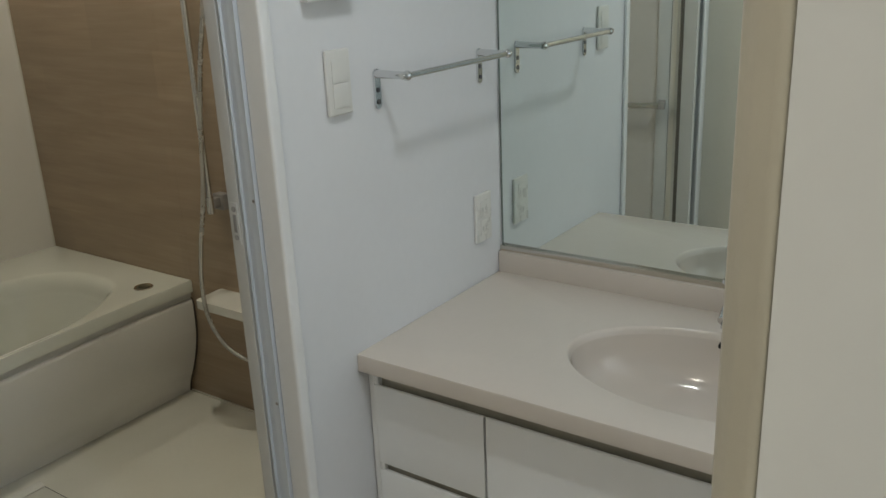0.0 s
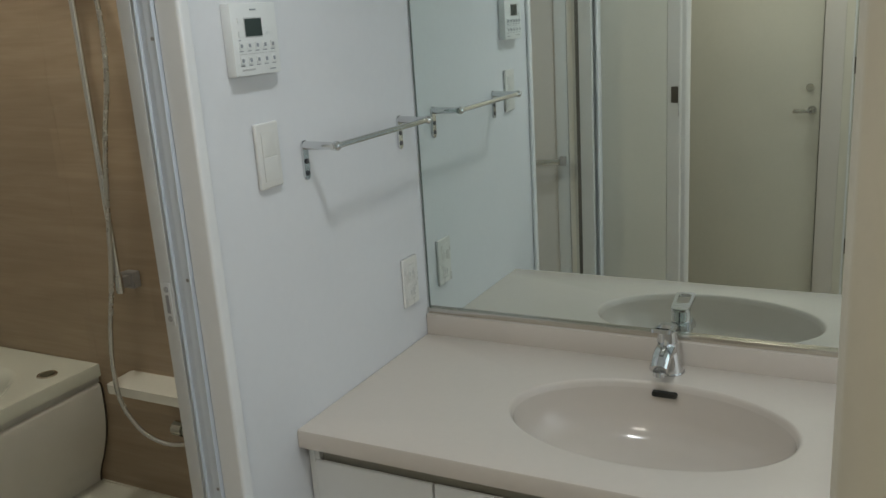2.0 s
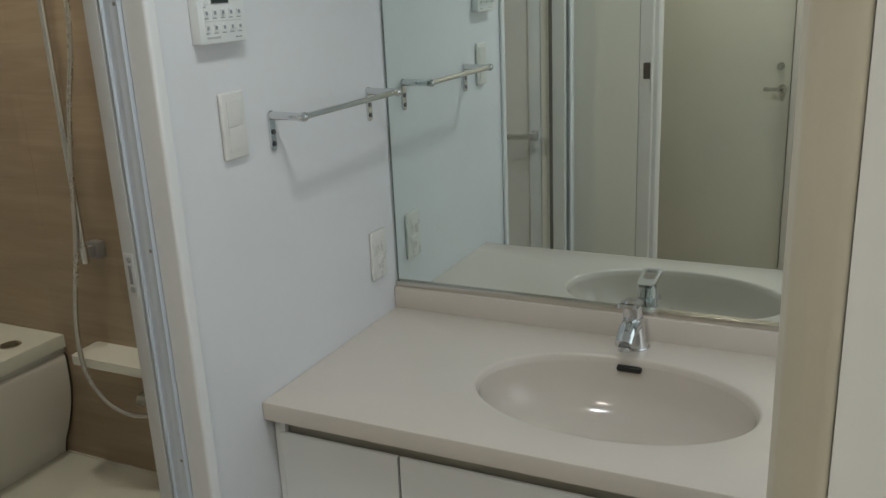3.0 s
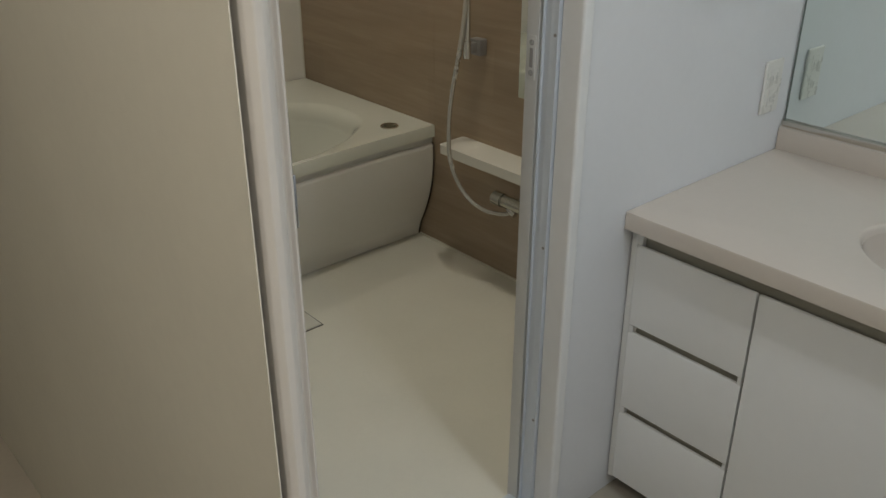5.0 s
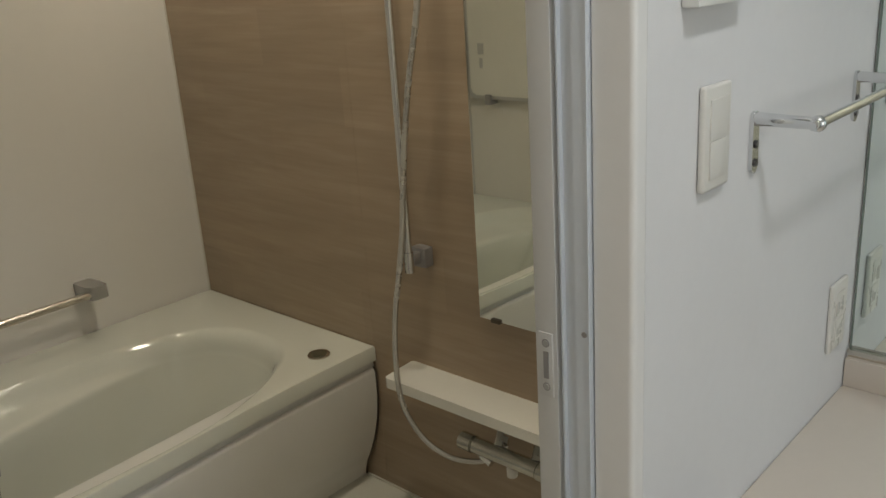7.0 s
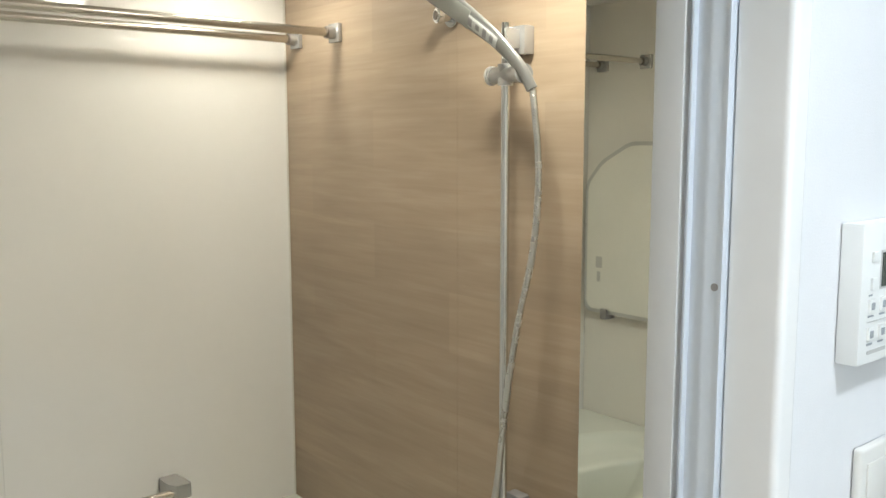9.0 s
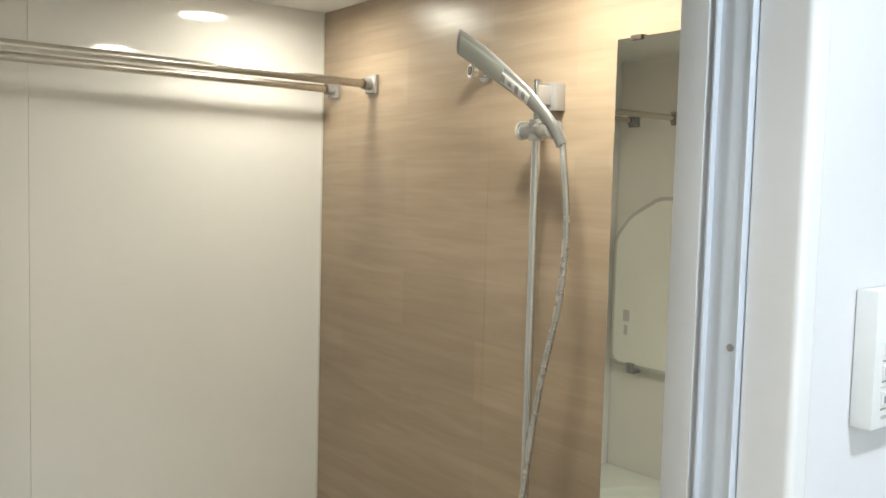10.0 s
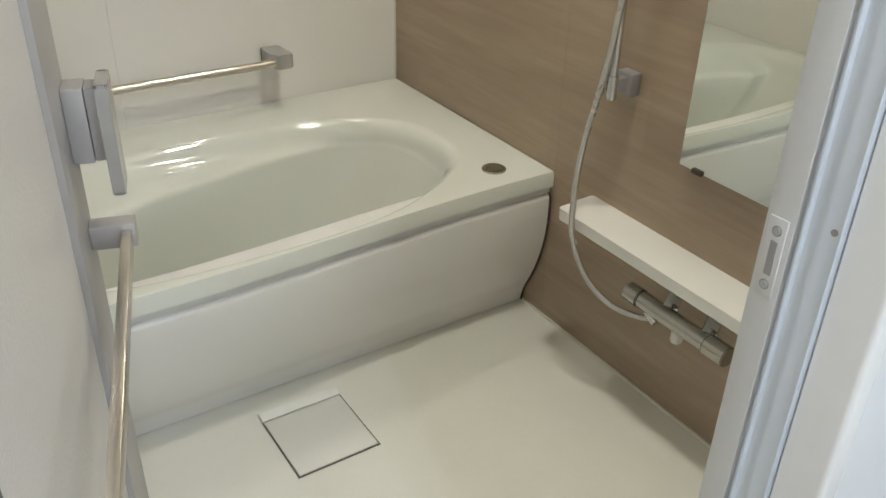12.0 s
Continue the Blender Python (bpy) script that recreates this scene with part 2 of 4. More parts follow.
def prism(outline, a, b, axis="x", bevel=0.0):
    """An outline drawn across, pulled out from a to b along an axis. Outline: (y, z) for x, (x, z) for y, (x, y) for z."""
    bm = bmesh.new()

    def at(p, s):
        return {"x": (s, p[0], p[1]), "y": (p[0], s, p[1]), "z": (p[0], p[1], s)}[axis]

    lo, hi = [bm.verts.new(at(p, a)) for p in outline], [bm.verts.new(at(p, b)) for p in outline]
    n = len(outline)
    bm.faces.new(lo)
    bm.faces.new(hi[::-1])
    for i in range(n):
        bm.faces.new((lo[i], lo[(i + 1) % n], hi[(i + 1) % n], hi[i]))
    if bevel:
        bmesh.ops.bevel(bm, geom=bm.edges, offset=bevel, segments=2, affect="EDGES")
    return bm


def rounded(pts, r, n=5):
    """A closed outline with its corners rounded."""
    out = []
    m = len(pts)
    for i in range(m):
        p, a, b = Vector(pts[i]), Vector(pts[i - 1]), Vector(pts[(i + 1) % m])
        rr = min(r, (a - p).length * 0.49, (b - p).length * 0.49)
        s, e = p + (a - p).normalized() * rr, p + (b - p).normalized() * rr
        for k in range(n + 1):
            u = k / n
            out.append(tuple((1 - u) ** 2 * s + 2 * u * (1 - u) * p + u * u * e))
    return out


def setting(name, bm, material, label="", smooth=False):
    return link(name, bm, material, None, label, smooth, "structure")


# ---- large structure ----
ZW, ZC, ZB = -0.03, 2.27, 2.08  # washroom floor, washroom ceiling, bathroom ceiling
XW, XE, YF = 0.432, 1.85, 2.0    # bathroom's west, wood wall and far wall
setting("floor_washroom", box(0.335, 1.96, -2.2, 0.03, -0.13, ZW), FLOOR_VINYL, "beige vinyl washroom floor")
setting("floor_hall", box(-0.66, 0.335, -4.2, 1.6, -0.13, ZW), FLOOR_HALL, "pale beige hall floor")
setting("floor_bathroom", box(XW - 0.02, XE + 0.02, 0.064, 1.3, -0.13, -0.02), LID)
setting("ceiling_washroom", box(-1.6, 1.98, -4.2, 0.06, ZC, ZC + 0.1), CEIL)
setting("ceiling_hall", box(-1.6, 0.33, 0.06, 1.6, ZC, ZC + 0.1), CEIL)

# wall with the bathroom doorway
DX0, DX1, DZ = 0.488, 1.158, 1.99
wall = box(0.395, DX0 - 0.05, 0.0, 0.06, ZW, ZC)
box(1.1318, 1.96, 0.0, 0.06, ZW, ZC, bm=wall)
box(DX0 - 0.05, 1.1318, 0.0, 0.06, DZ + 0.031, ZC, bm=wall)
setting("wall_bath_side", wall, WALLPAPER, "cool white papered washroom wall")
# mirror wall
setting("wall_mirror_side", box(1.872, 1.98, -2.2, 0.0, ZW, ZC), WALLPAPER)
# west wall between washroom and hall, north of the entrance
hs = box(0.3322, 0.3335, -0.3235, 1.6, ZW, ZC, 0.0003)
setting("wall_hall_side", hs, HALLPAPER, "beige hall wall")
setting("wall_washroom_west", box(0.3336, 0.395, -0.25, 1.6, ZW, ZC), WASHPAPER, "beige papered washroom wall")
# hall wall south of the entrance
setting("wall_hall_south", box(0.3830, 0.45, -4.2, -1.0070, ZW, ZC), HALL_WHITE, "white hall wall")
lint = box(0.345, 0.395, -0.99, -0.338, 2.02, ZC)
setting("wall_over_entrance", lint, HALLPAPER)
# washroom south wall with its window
sw = box(0.45, 1.98, -2.3, -2.2, ZW, 0.85)
box(0.45, 1.98, -2.3, -2.2, 1.98, ZC, bm=sw)
box(0.45, 0.82, -2.3, -2.2, 0.85, 1.98, bm=sw)
box(1.70, 1.98, -2.3, -2.2, 0.85, 1.98, bm=sw)
setting("wall_washroom_south", sw, WALLPAPER)
# hall: west wall with its door opening, and far ends
hw = box(-0.6, -0.5, -4.2, -0.76, ZW, ZC)
box(-0.6, -0.5, -0.02, 1.6, ZW, ZC, bm=hw)
box(-0.6, -0.5, -0.76, -0.02, 2.0, ZC, bm=hw)
box(-0.66, -0.6, -0.8, 0.02, ZW, ZC, bm=hw)
setting("wall_hall_west", hw, HALLPAPER)
setting("wall_hall_north", box(-0.6, 0.347, 1.6, 1.7, ZW, ZC), HALLPAPER)
he = box(-0.6, 0.72, -4.3, -4.2, ZW, 0.1)
box(-0.6, 0.72, -4.3, -4.2, 2.1, ZC, bm=he)
box(-0.6, -0.42, -4.3, -4.2, 0.1, 2.1, bm=he)
box(0.50, 0.72, -4.3, -4.2, 0.1, 2.1, bm=he)
setting("wall_hall_end", he, WALLPAPER)

# bathroom shell: two white panels on the far wall, two wood panels, west and doorway sides
far = setting("wall_far_bath", box(XW - 0.06, XE + 0.06, YF + 0.012, YF + 0.06, -0.1, ZB + 0.1), BATH_WHITE)
wood = setting("wall_wood_bath", box(XE + 0.012, XE + 0.06, 0.06, YF, -0.1, ZB + 0.1), SEAL)
west = setting("wall_west_bath", box(XW - 0.03, XW, 0.10, YF, -0.1, ZB + 0.1), BATH_WHITE, "glossy off-white bathroom wall")
side = box(XW, DX0, 0.062, 0.10, -0.1, ZB + 0.1)
box(1.1185, XE + 0.01, 0.0775, 0.10, -0.1, ZB + 0.1, bm=side)
box(DX0, 1.1185, 0.0775, 0.10, DZ, ZB + 0.1, bm=side)
setting("wall_door_side_bath", side, BATH_WHITE)


def wall_panel(name, bm, material, under, label=""):
    ob = link(name, bm, material, under, label)
    return ob


for x0, x1 in ((XW + 0.002, 1.0098), (1.0102, XE - 0.002)):
    wall_panel("panel", box(x0, x1, YF, YF + 0.012, 0.0, ZB, 0.0005), BATH_WHITE, far, "glossy off-white wall panel")
for y0, y1 in ((0.102, 1.2089), (1.2093, YF - 0.002)):
    wall_panel("panel", box(XE, XE + 0.012, y0, y1, 0.004, ZB, 0.0006), WOOD, wood, "brown wood-grain laminate wall panel")
seal = box(XE - 0.004, XE - 0.001, YF - 0.005, YF - 0.001, 0.434, ZB)
box(XE - 0.006, XE - 0.001, 0.102, 1.285, 0.0, 0.006, bm=seal)
setting("sealant_line", seal, SEAL, "off-white sealant line")

# bathroom ceiling with holes for the two downlights
def round_hole_sheet(x0, x1, y0, y1, z, thick, holes):
    bm = bmesh.new()
    cuts = (y0, (holes[0][1] + holes[1][1]) / 2, y1)
    for (cx, cy, r), a, b in zip(holes, cuts, cuts[1:]):
        n = 48
        inner, outer = [], []
        for k in range(n):
            t = 2 * math.pi * k / n
            c, s = math.cos(t), math.sin(t)
            f = min(((x1 - cx) / c if c > 1e-6 else 9e9, (x0 - cx) / c if c < -1e-6 else 9e9,
                     (b - cy) / s if s > 1e-6 else 9e9, (a - cy) / s if s < -1e-6 else 9e9))
            inner.append((cx + r * c, cy + r * s))
            outer.append((cx + f * c, cy + f * s))
        vi = [bm.verts.new((*p, z)) for p in inner]
        vo = [bm.verts.new((*p, z)) for p in outer]
        vt = [bm.verts.new((*p, z + thick)) for p in inner]
        for k in range(n):
            j = (k + 1) % n
            bm.faces.new((vi[k], vi[j], vo[j], vo[k]))
            bm.faces.new((vi[k], vt[k], vt[j], vi[j]))
        for px, py in ((x0, a), (x1, a), (x0, b), (x1, b)):
            near = sorted(range(n), key=lambda k: (outer[k][0] - px) ** 2 + (outer[k][1] - py) ** 2)[:2]
            q = bm.verts.new((px, py, z))
            bm.faces.new((vo[near[0]], vo[near[1]], q))
    box(x0, x1, y0, y1, z + thick, z + thick + 0.02, bm=bm)
    return bm


setting("ceiling_bathroom", round_hole_sheet(XW - 0.03, XE + 0.05, 0.065, YF + 0.05, ZB, 0.03, [(1.58, 0.81, 0.078), (1.58, 1.71, 0.078)]), CEIL, "white bathroom ceiling")
for ly in (0.81, 1.71):
    t = thing("downlight", 1.58, ly, ZB, "round white ceiling downlight, lit, set flush in the bathroom ceiling", "ceiling light", "bathroom downlights")
    put_under(part("diffuser", rod((1.58, ly, ZB - 0.001), (1.58, ly, ZB + 0.012), 0.071, 40), LAMP, t), t)
    ring = bmesh.new()
    rv = [[ring.verts.new((1.58 + r * math.cos(2 * math.pi * k / 40), ly + r * math.sin(2 * math.pi * k / 40), z)) for k in range(40)]
          for r, z in ((0.072, ZB + 0.004), (0.072, ZB - 0.005), (0.082, ZB - 0.004), (0.084, ZB - 0.0005))]
    for a, b in zip(rv, rv[1:]):
        for k in range(40):
            ring.faces.new((a[k], a[(k + 1) % 40], b[(k + 1) % 40], b[k]))
    put_under(part("trim_ring", ring, TRIM, t), t)
t = thing("small_downlight", 0.98, -0.58, ZC, "small three-spot ceiling lamp of the washroom, lit", "ceiling light")
put_under(part("diffuser", rod((0.98, -0.58, ZC - 0.012), (0.98, -0.58, ZC), 0.16, 48, bevel=0.004), CEIL, t), t)
for dx, dy in ((0.045, 0.0), (-0.03, 0.04), (-0.03, -0.04)):
    put_under(part("diode", rod((0.98 + dx, -0.58 + dy, ZC - 0.0145), (0.98 + dx, -0.58 + dy, ZC - 0.012), 0.014, 16), LAMP_SMALL, t, "glowing round diode"), t)

# trims of the two doorways
casing = prism(rounded([(1.124, 0.038), (1.124, -0.010), (1.150, -0.010), (1.150, -0.0005), (1.1312, -0.0005), (1.1312, 0.038)], 0.007, 8), ZW, DZ + 0.03, "z")
box(DX0 - 0.06, 1.1235, -0.009, -0.0005, DZ - 0.02, DZ + 0.03, 0.003, bm=casing)
box(DX0 - 0.075, DX0 - 0.03, -0.009, -0.0005, ZW, DZ + 0.03, 0.003, bm=casing)
setting("trim_bath_doorway", casing, TRIM, "satin white door casing", True)


setting("trim_entrance_north", prism(rounded([(0.3440, -0.2700), (0.3430, -0.3170), (0.3450, -0.3220), (0.3510, -0.3275), (0.3590, -0.3265), (0.3660, -0.3210), (0.3720, -0.3140), (0.3732, -0.3060), (0.3745, -0.2990), (0.3842, -0.2965), (0.3870, -0.3010), (0.3900, -0.2995), (0.3920, -0.2950), (0.3920, -0.2510), (0.3440, -0.2510)], 0.0015), ZW, 2.06, "z"), JAMB_WHITE, "off-white rounded entrance jamb", True)
setting("trim_entrance_south", prism(rounded([(0.3833, -1.0068), (0.3833, -1.0030), (0.3880, -0.9950), (0.3960, -0.9880), (0.4060, -0.9850), (0.4500, -0.9850), (0.4500, -1.0068)], 0.002), ZW, 2.06, "z"), JAMB, "beige rounded entrance jamb", True)
setting("trim_entrance_head", box(0.33, 0.40, -0.978, -0.30, 2.02, 2.058, 0.004), JAMB_WHITE)

# ---- bathroom floor ----
# gently dished floor with a raised flat border
def dished(x0, x1, y0, y1, n=26):
    bm = bmesh.new()
    grid = []
    for i in range(n + 1):
        row = []
        for j in range(n + 1):
            x, y = x0 + (x1 - x0) * i / n, y0 + (y1 - y0) * j / n
            edge = min(x - x0, x1 - x, y - y0 if y0 > 0.2 else 9, y1 - y)
            drop = 0.004 if edge > 0.07 else (0.004 * max(0.0, (edge - 0.04) / 0.03))
            row.append(bm.verts.new((x, y, -drop)))
        grid.append(row)
    for i in range(n):
        for j in range(n):
            bm.faces.new((grid[i][j], grid[i + 1][j], grid[i + 1][j + 1], grid[i][j + 1]))
    return bm


bath_floor = setting("floor_resin", dished(XW, XE - 0.001, 0.101, 1.30), FLOOR_BATH, "pale resin bathroom floor", True)

t = thing("drain_hatch", 1.12, 1.09, 0.0, "square off-white drain cover set in the bathroom floor", "drain cover")
put_under(part("lid", box(1.024, 1.216, 0.994, 1.186, -0.006, 0.0012, 0.0015), LID, t), t)
lip = prism([(1.190, -0.001), (1.190, 0.0015), (1.212, 0.011), (1.2145, 0.0105), (1.2145, -0.001)], 1.022, 1.218, "x")
put_under(part("lip", lip, SHELF, t, "glossy white raised lip"), t)
gap = box(1.0205, 1.0235, 0.991, 1.19, -0.0035, -0.0012)
box(1.2165, 1.2195, 0.991, 1.19, -0.0035, -0.0012, bm=gap)
box(1.0205, 1.2195, 0.9905, 0.9935, -0.0035, -0.0012, bm=gap)
put_under(part("joint", gap, DARK_SEAL, t, "dark thin joint", False), t)

# ---- bathtub ----
TX0, TX1, TY0, TY1, TZ = XW + 0.002, XE - 0.002, 1.206, YF - 0.002, 0.434
BX, BY, BA, BB = 1.095, 1.538, 0.605, 0.283


def basin_ring(a, b, z, cx=BX, cy=BY, power=2.7, n=144, ridge=0.0):
    pts = []
    for k in range(n):
        t = 2 * math.pi * k / n
        c, s = math.cos(t), math.sin(t)
        x = cx + a * math.copysign(abs(c) ** (2 / power), c)
        y = cy + b * math.copysign(abs(s) ** (2 / power), s)
        if ridge and s > 0:
            # arm rest that runs down along the back side towards the foot end
            w = min(1.0, max(0.0, (1.52 - x) / 0.64))
            y -= ridge * w * min(1.0, s * 1.8)
        pts.append(Vector((x, y, z)))
    return pts


def bow(x):
    """How far the tub's front bulges into the room at x."""
    u = min(1.0, abs(x - 0.88) / 0.80)
    return 0.036 * math.cos(math.pi / 2 * u) ** 2


def inner_bow(x):
    u = min(1.0, abs(x - 1.0) / 0.62)
    return 0.048 * (1 - u ** 3)


def bowed(outline, x0, x1, n=36):
    """A (y, z) outline drawn along x with the tub's bulge, which fades out towards the floor."""
    bm = bmesh.new()
    rows = []
    for i in range(n + 1):
        x = x0 + (x1 - x0) * i / n
        rows.append([bm.verts.new((x, y - bow(x) * min(1.0, z / 0.34), z)) for y, z in outline])
    m = len(outline)
    for a, b in zip(rows, rows[1:]):
        for k in range(m):
            j = (k + 1) % m
            bm.faces.new((a[k], a[j], b[j], b[k]))
    bm.faces.new(rows[0])
    bm.faces.new(rows[-1][::-1])
    return bm


def make_tub():
    bm = bmesh.new()
    n = 144
    outer = []
    for p in basin_ring(1, 1, 0, 0, 0):
        k = max(abs(p.x), abs(p.y))
        outer.append(Vector(((TX0 + TX1) / 2 + p.x / k * (TX1 - TX0) / 2, (TY0 + TY1) / 2 + p.y / k * (TY1 - TY0) / 2, 0)))
    for q in outer:  # true corners
        for cx, cy in ((TX0, TY0), (TX1, TY0), (TX0, TY1), (TX1, TY1)):
            if abs(q.x - cx) < 0.045 and abs(q.y - cy) < 0.03:
                q.x, q.y = cx, cy
    levels = [[Vector((q.x, q.y, TZ - 0.042)) for q in outer],
              [Vector((q.x, q.y, TZ - 0.005)) for q in outer],
              [Vector((q.x * 0.998 + BX * 0.002, q.y * 0.994 + BY * 0.006, TZ)) for q in outer],
              basin_ring(BA + 0.026, BB + 0.015, TZ - 0.0003),
              basin_ring(BA + 0.017, BB + 0.010, TZ - 0.0022),
              basin_ring(BA + 0.007, BB + 0.004, TZ - 0.0070),
              basin_ring(BA - 0.004, BB - 0.003, TZ - 0.0170),
              basin_ring(BA - 0.013, BB - 0.009, TZ - 0.0300, ridge=0.004),
              basin_ring(BA - 0.019, BB - 0.013, TZ - 0.046, ridge=0.020),
              basin_ring(BA - 0.022, BB - 0.014, TZ - 0.055, ridge=0.060),
              basin_ring(BA - 0.025, BB - 0.015, TZ - 0.062, ridge=0.105),
              basin_ring(BA - 0.028, BB - 0.016, TZ - 0.067, ridge=0.126),
              basin_ring(BA - 0.031, BB - 0.017, TZ - 0.073, ridge=0.133),
              basin_ring(BA - 0.035, BB - 0.018, TZ - 0.082, ridge=0.134),
              basin_ring(BA - 0.060, BB - 0.026, TZ - 0.125, ridge=0.126),
              basin_ring(BA - 0.095, BB - 0.038, TZ - 0.185, ridge=0.105),
              basin_ring(BA - 0.140, BB - 0.052, TZ - 0.255, ridge=0.080),
              basin_ring(BA - 0.180, BB - 0.070, TZ - 0.320, ridge=0.050),
              basin_ring(BA - 0.205, BB - 0.088, TZ - 0.350, ridge=0.030),
              basin_ring(BA - 0.235, BB - 0.110, TZ - 0.366, ridge=0.015),
              basin_ring(BA - 0.300, BB - 0.150, TZ - 0.374)]
    for i, lv in enumerate(levels):
        for p in lv:
            w = min(1.0, max(0.0, (BY - p.y) / 0.28)) ** 1.5
            p.y -= w * (bow(p.x) if i < 3 else inner_bow(p.x))
    rings = [[bm.verts.new(p) for p in lv] for lv in levels]
    for a, b in zip(rings, rings[1:]):
        for k in range(n):
            j = (k + 1) % n
            bm.faces.new((a[k], a[j], b[j], b[k]))
    bm.faces.new(rings[-1])
    bmesh.ops.remove_doubles(bm, verts=bm.verts, dist=0.0004)
    return bm


t = thing("bathtub", (TX0 + TX1) / 2, TY0, 0, "glossy pale ivory acrylic bathtub, empty, along the far bathroom wall", "bathtub")
shell = put_under(part("basin", make_tub(), TUB, t, "glossy ivory basin with an arm rest"), t)
front = bowed([(TY0 + 0.012, TZ - 0.080), (TY0 + 0.03, TZ - 0.080), (TY0 + 0.03, TZ - 0.040), (TY0 + 0.012, TZ - 0.040)], TX0, TX1)
put_under(part("recess_strip", front, RECESS, t, "grey recessed strip under the rim"), t)
profile = spline([(TY0 + dy, z, 0) for dy, z in ((0.020, 0.371), (0.012, 0.3695), (0.0055, 0.363), (0.0030, 0.350), (0.003, 0.30), (0.008, 0.24), (0.024, 0.17), (0.050, 0.10), (0.072, 0.055), (0.083, 0.02), (0.086, 0.002))], 5)
outline = [(p.x, p.y) for p in profile]
outline += [(TY0 + 0.16, 0.002), (TY0 + 0.16, 0.371)]
put_under(part("apron", bowed(outline, TX0, TX1 - 0.006), APRON, t, "satin white curved front apron"), t)
put_under(part("side_seal", prism([(y + (-0.003 if i < len(outline) - 2 else 0), z) for i, (y, z) in enumerate(outline)], TX1 - 0.0055, TX1 - 0.001, "x"), BROWN_METAL, t, "brown seal at the apron end"), t)
drum = rod((1.722, 1.292, TZ - 0.002), (1.722, 1.292, TZ + 0.004), 0.031, 32, bevel=0.0015)
knob = put_under(part("drain_knob", drum, SATIN, t, "round metal drain button"), t)
pop = put_under(part("button", rod((1.722, 1.292, TZ + 0.004), (1.722, 1.292, TZ + 0.0062), 0.022, 28, bevel=0.001), BRASS_GREY, knob, "dark brass-grey button face"), t)
plug = put_under(part("drain_plug", rod((1.50, 1.50, 0.049), (1.50, 1.50, 0.058), 0.033, 28, bevel=0.002), CHROME, t, "round chrome plug"), t)


# ---- rails and poles ----
def bar_between(name, a, b, r, material, root):
    return put_under(part(name, rod(a, b, r, 24), material, root), root)


t = thing("grab_bar", 1.15, YF, 0.572, "brushed metal grab bar fixed to the white wall above the bathtub", "grab bar")
bar_between("bar", (0.82, 1.925, 0.572), (1.44, 1.925, 0.572), 0.0115, SATIN, t)
for gx in (0.80, 1.435):
    br = prism(rounded([(gx - 0.028, YF), (gx - 0.028, 1.94), (gx - 0.015, 1.905), (gx + 0.03, 1.905), (gx + 0.03, 1.945), (gx + 0.024, YF)], 0.006), 0.558, 0.598, "z", 0.0025)
    put_under(part("bracket", br, PLASTIC, t, "square silver bracket"), t)

for py in (1.717, 1.925):
    t = thing("hanging_pole", 1.1, py, 1.842, "satin metal drying pole spanning the bathroom high above the bathtub", "drying pole", "drying poles")
    bar_between("pole", (XW + 0.022, py, 1.842), (XE - 0.022, py, 1.842), 0.0115, SATIN, t)
    for px, sgn in ((XE, -1), (XW, 1)):
        cap = box(min(px, px + sgn * 0.012), max(px, px + sgn * 0.012), py - 0.026, py + 0.026, 1.816, 1.868, 0.003)
        rod((px + sgn * 0.008, py, 1.842), (px + sgn * 0.034, py, 1.842), 0.017, 24, bm=cap)
        put_under(part("bracket", cap, PLASTIC, t, "square silver wall bracket"), t)
    for px in (XE - 0.034, XW + 0.034):
        put_under(part("collar", rod((px - 0.004, py, 1.842), (px + 0.004, py, 1.842), 0.0145, 24), BROWN_METAL, t, "dark collar"), t)

# wall hook
t = thing("wall_hook", XE, 1.225, 1.83, "chrome robe hook on the wood-grain panel", "hook")
hk = rod((XE, 1.222, 1.832), (XE - 0.012, 1.222, 1.832), 0.024, 28, bevel=0.003)
rod((XE - 0.010, 1.222, 1.832), (XE - 0.040, 1.222, 1.832), 0.013, 24, bm=hk)
put_under(part("base", hk, CHROME, t), t)
put_under(part("socket", rod((XE - 0.036, 1.222, 1.832), (XE - 0.052, 1.226, 1.832), 0.018, 24, bevel=0.003), CHROME, t), t)
put_under(part("hole", rod((XE - 0.0515, 1.226, 1.832), (XE - 0.053, 1.2264, 1.832), 0.011, 20), BROWN_METAL, t, "dark socket opening"), t)

# ---- shower ----
RX, RY = 1.788, 0.984
t = thing("shower_rail", RX, RY, 0.71, "chrome shower slide rail with sliding holder on the wood-grain wall", "shower rail")
put_under(part("rail", rod((RX, RY, 0.720), (RX, RY, 1.790), 0.0095, 20), CHROME, t, "polished chrome rail"), t)
put_under(part("end_sleeve", rod((RX, RY, 0.711), (RX, RY, 0.763), 0.0125, 20, bevel=0.001), CHROME, t), t)
for bz0, bz1, lab in ((0.714, 0.764, "grey square lower bracket"), (1.727, 1.787, "silver square upper bracket")):
    blk = box(XE - 0.030, XE, 0.962, 1.008, bz0, bz1, 0.004)
    box(RX - 0.008, XE - 0.03, RY - 0.010, RY + 0.008, bz0 + 0.012, bz1 - 0.008, 0.002, bm=blk)
    put_under(part("bracket", blk, GREY_PLASTIC if bz0 < 1 else PLASTIC, t, lab), t)
hold = rod((RX, RY + 0.038, 1.684), (RX, RY - 0.030, 1.684), 0.018, 24, bevel=0.003)
rod((RX, RY, 1.662), (RX, RY, 1.706), 0.017, 24, bm=hold)
rod((RX - 0.004, RY - 0.030, 1.684), (RX - 0.022, RY - 0.075, 1.682), 0.018, 24, r2=0.020, bm=hold)
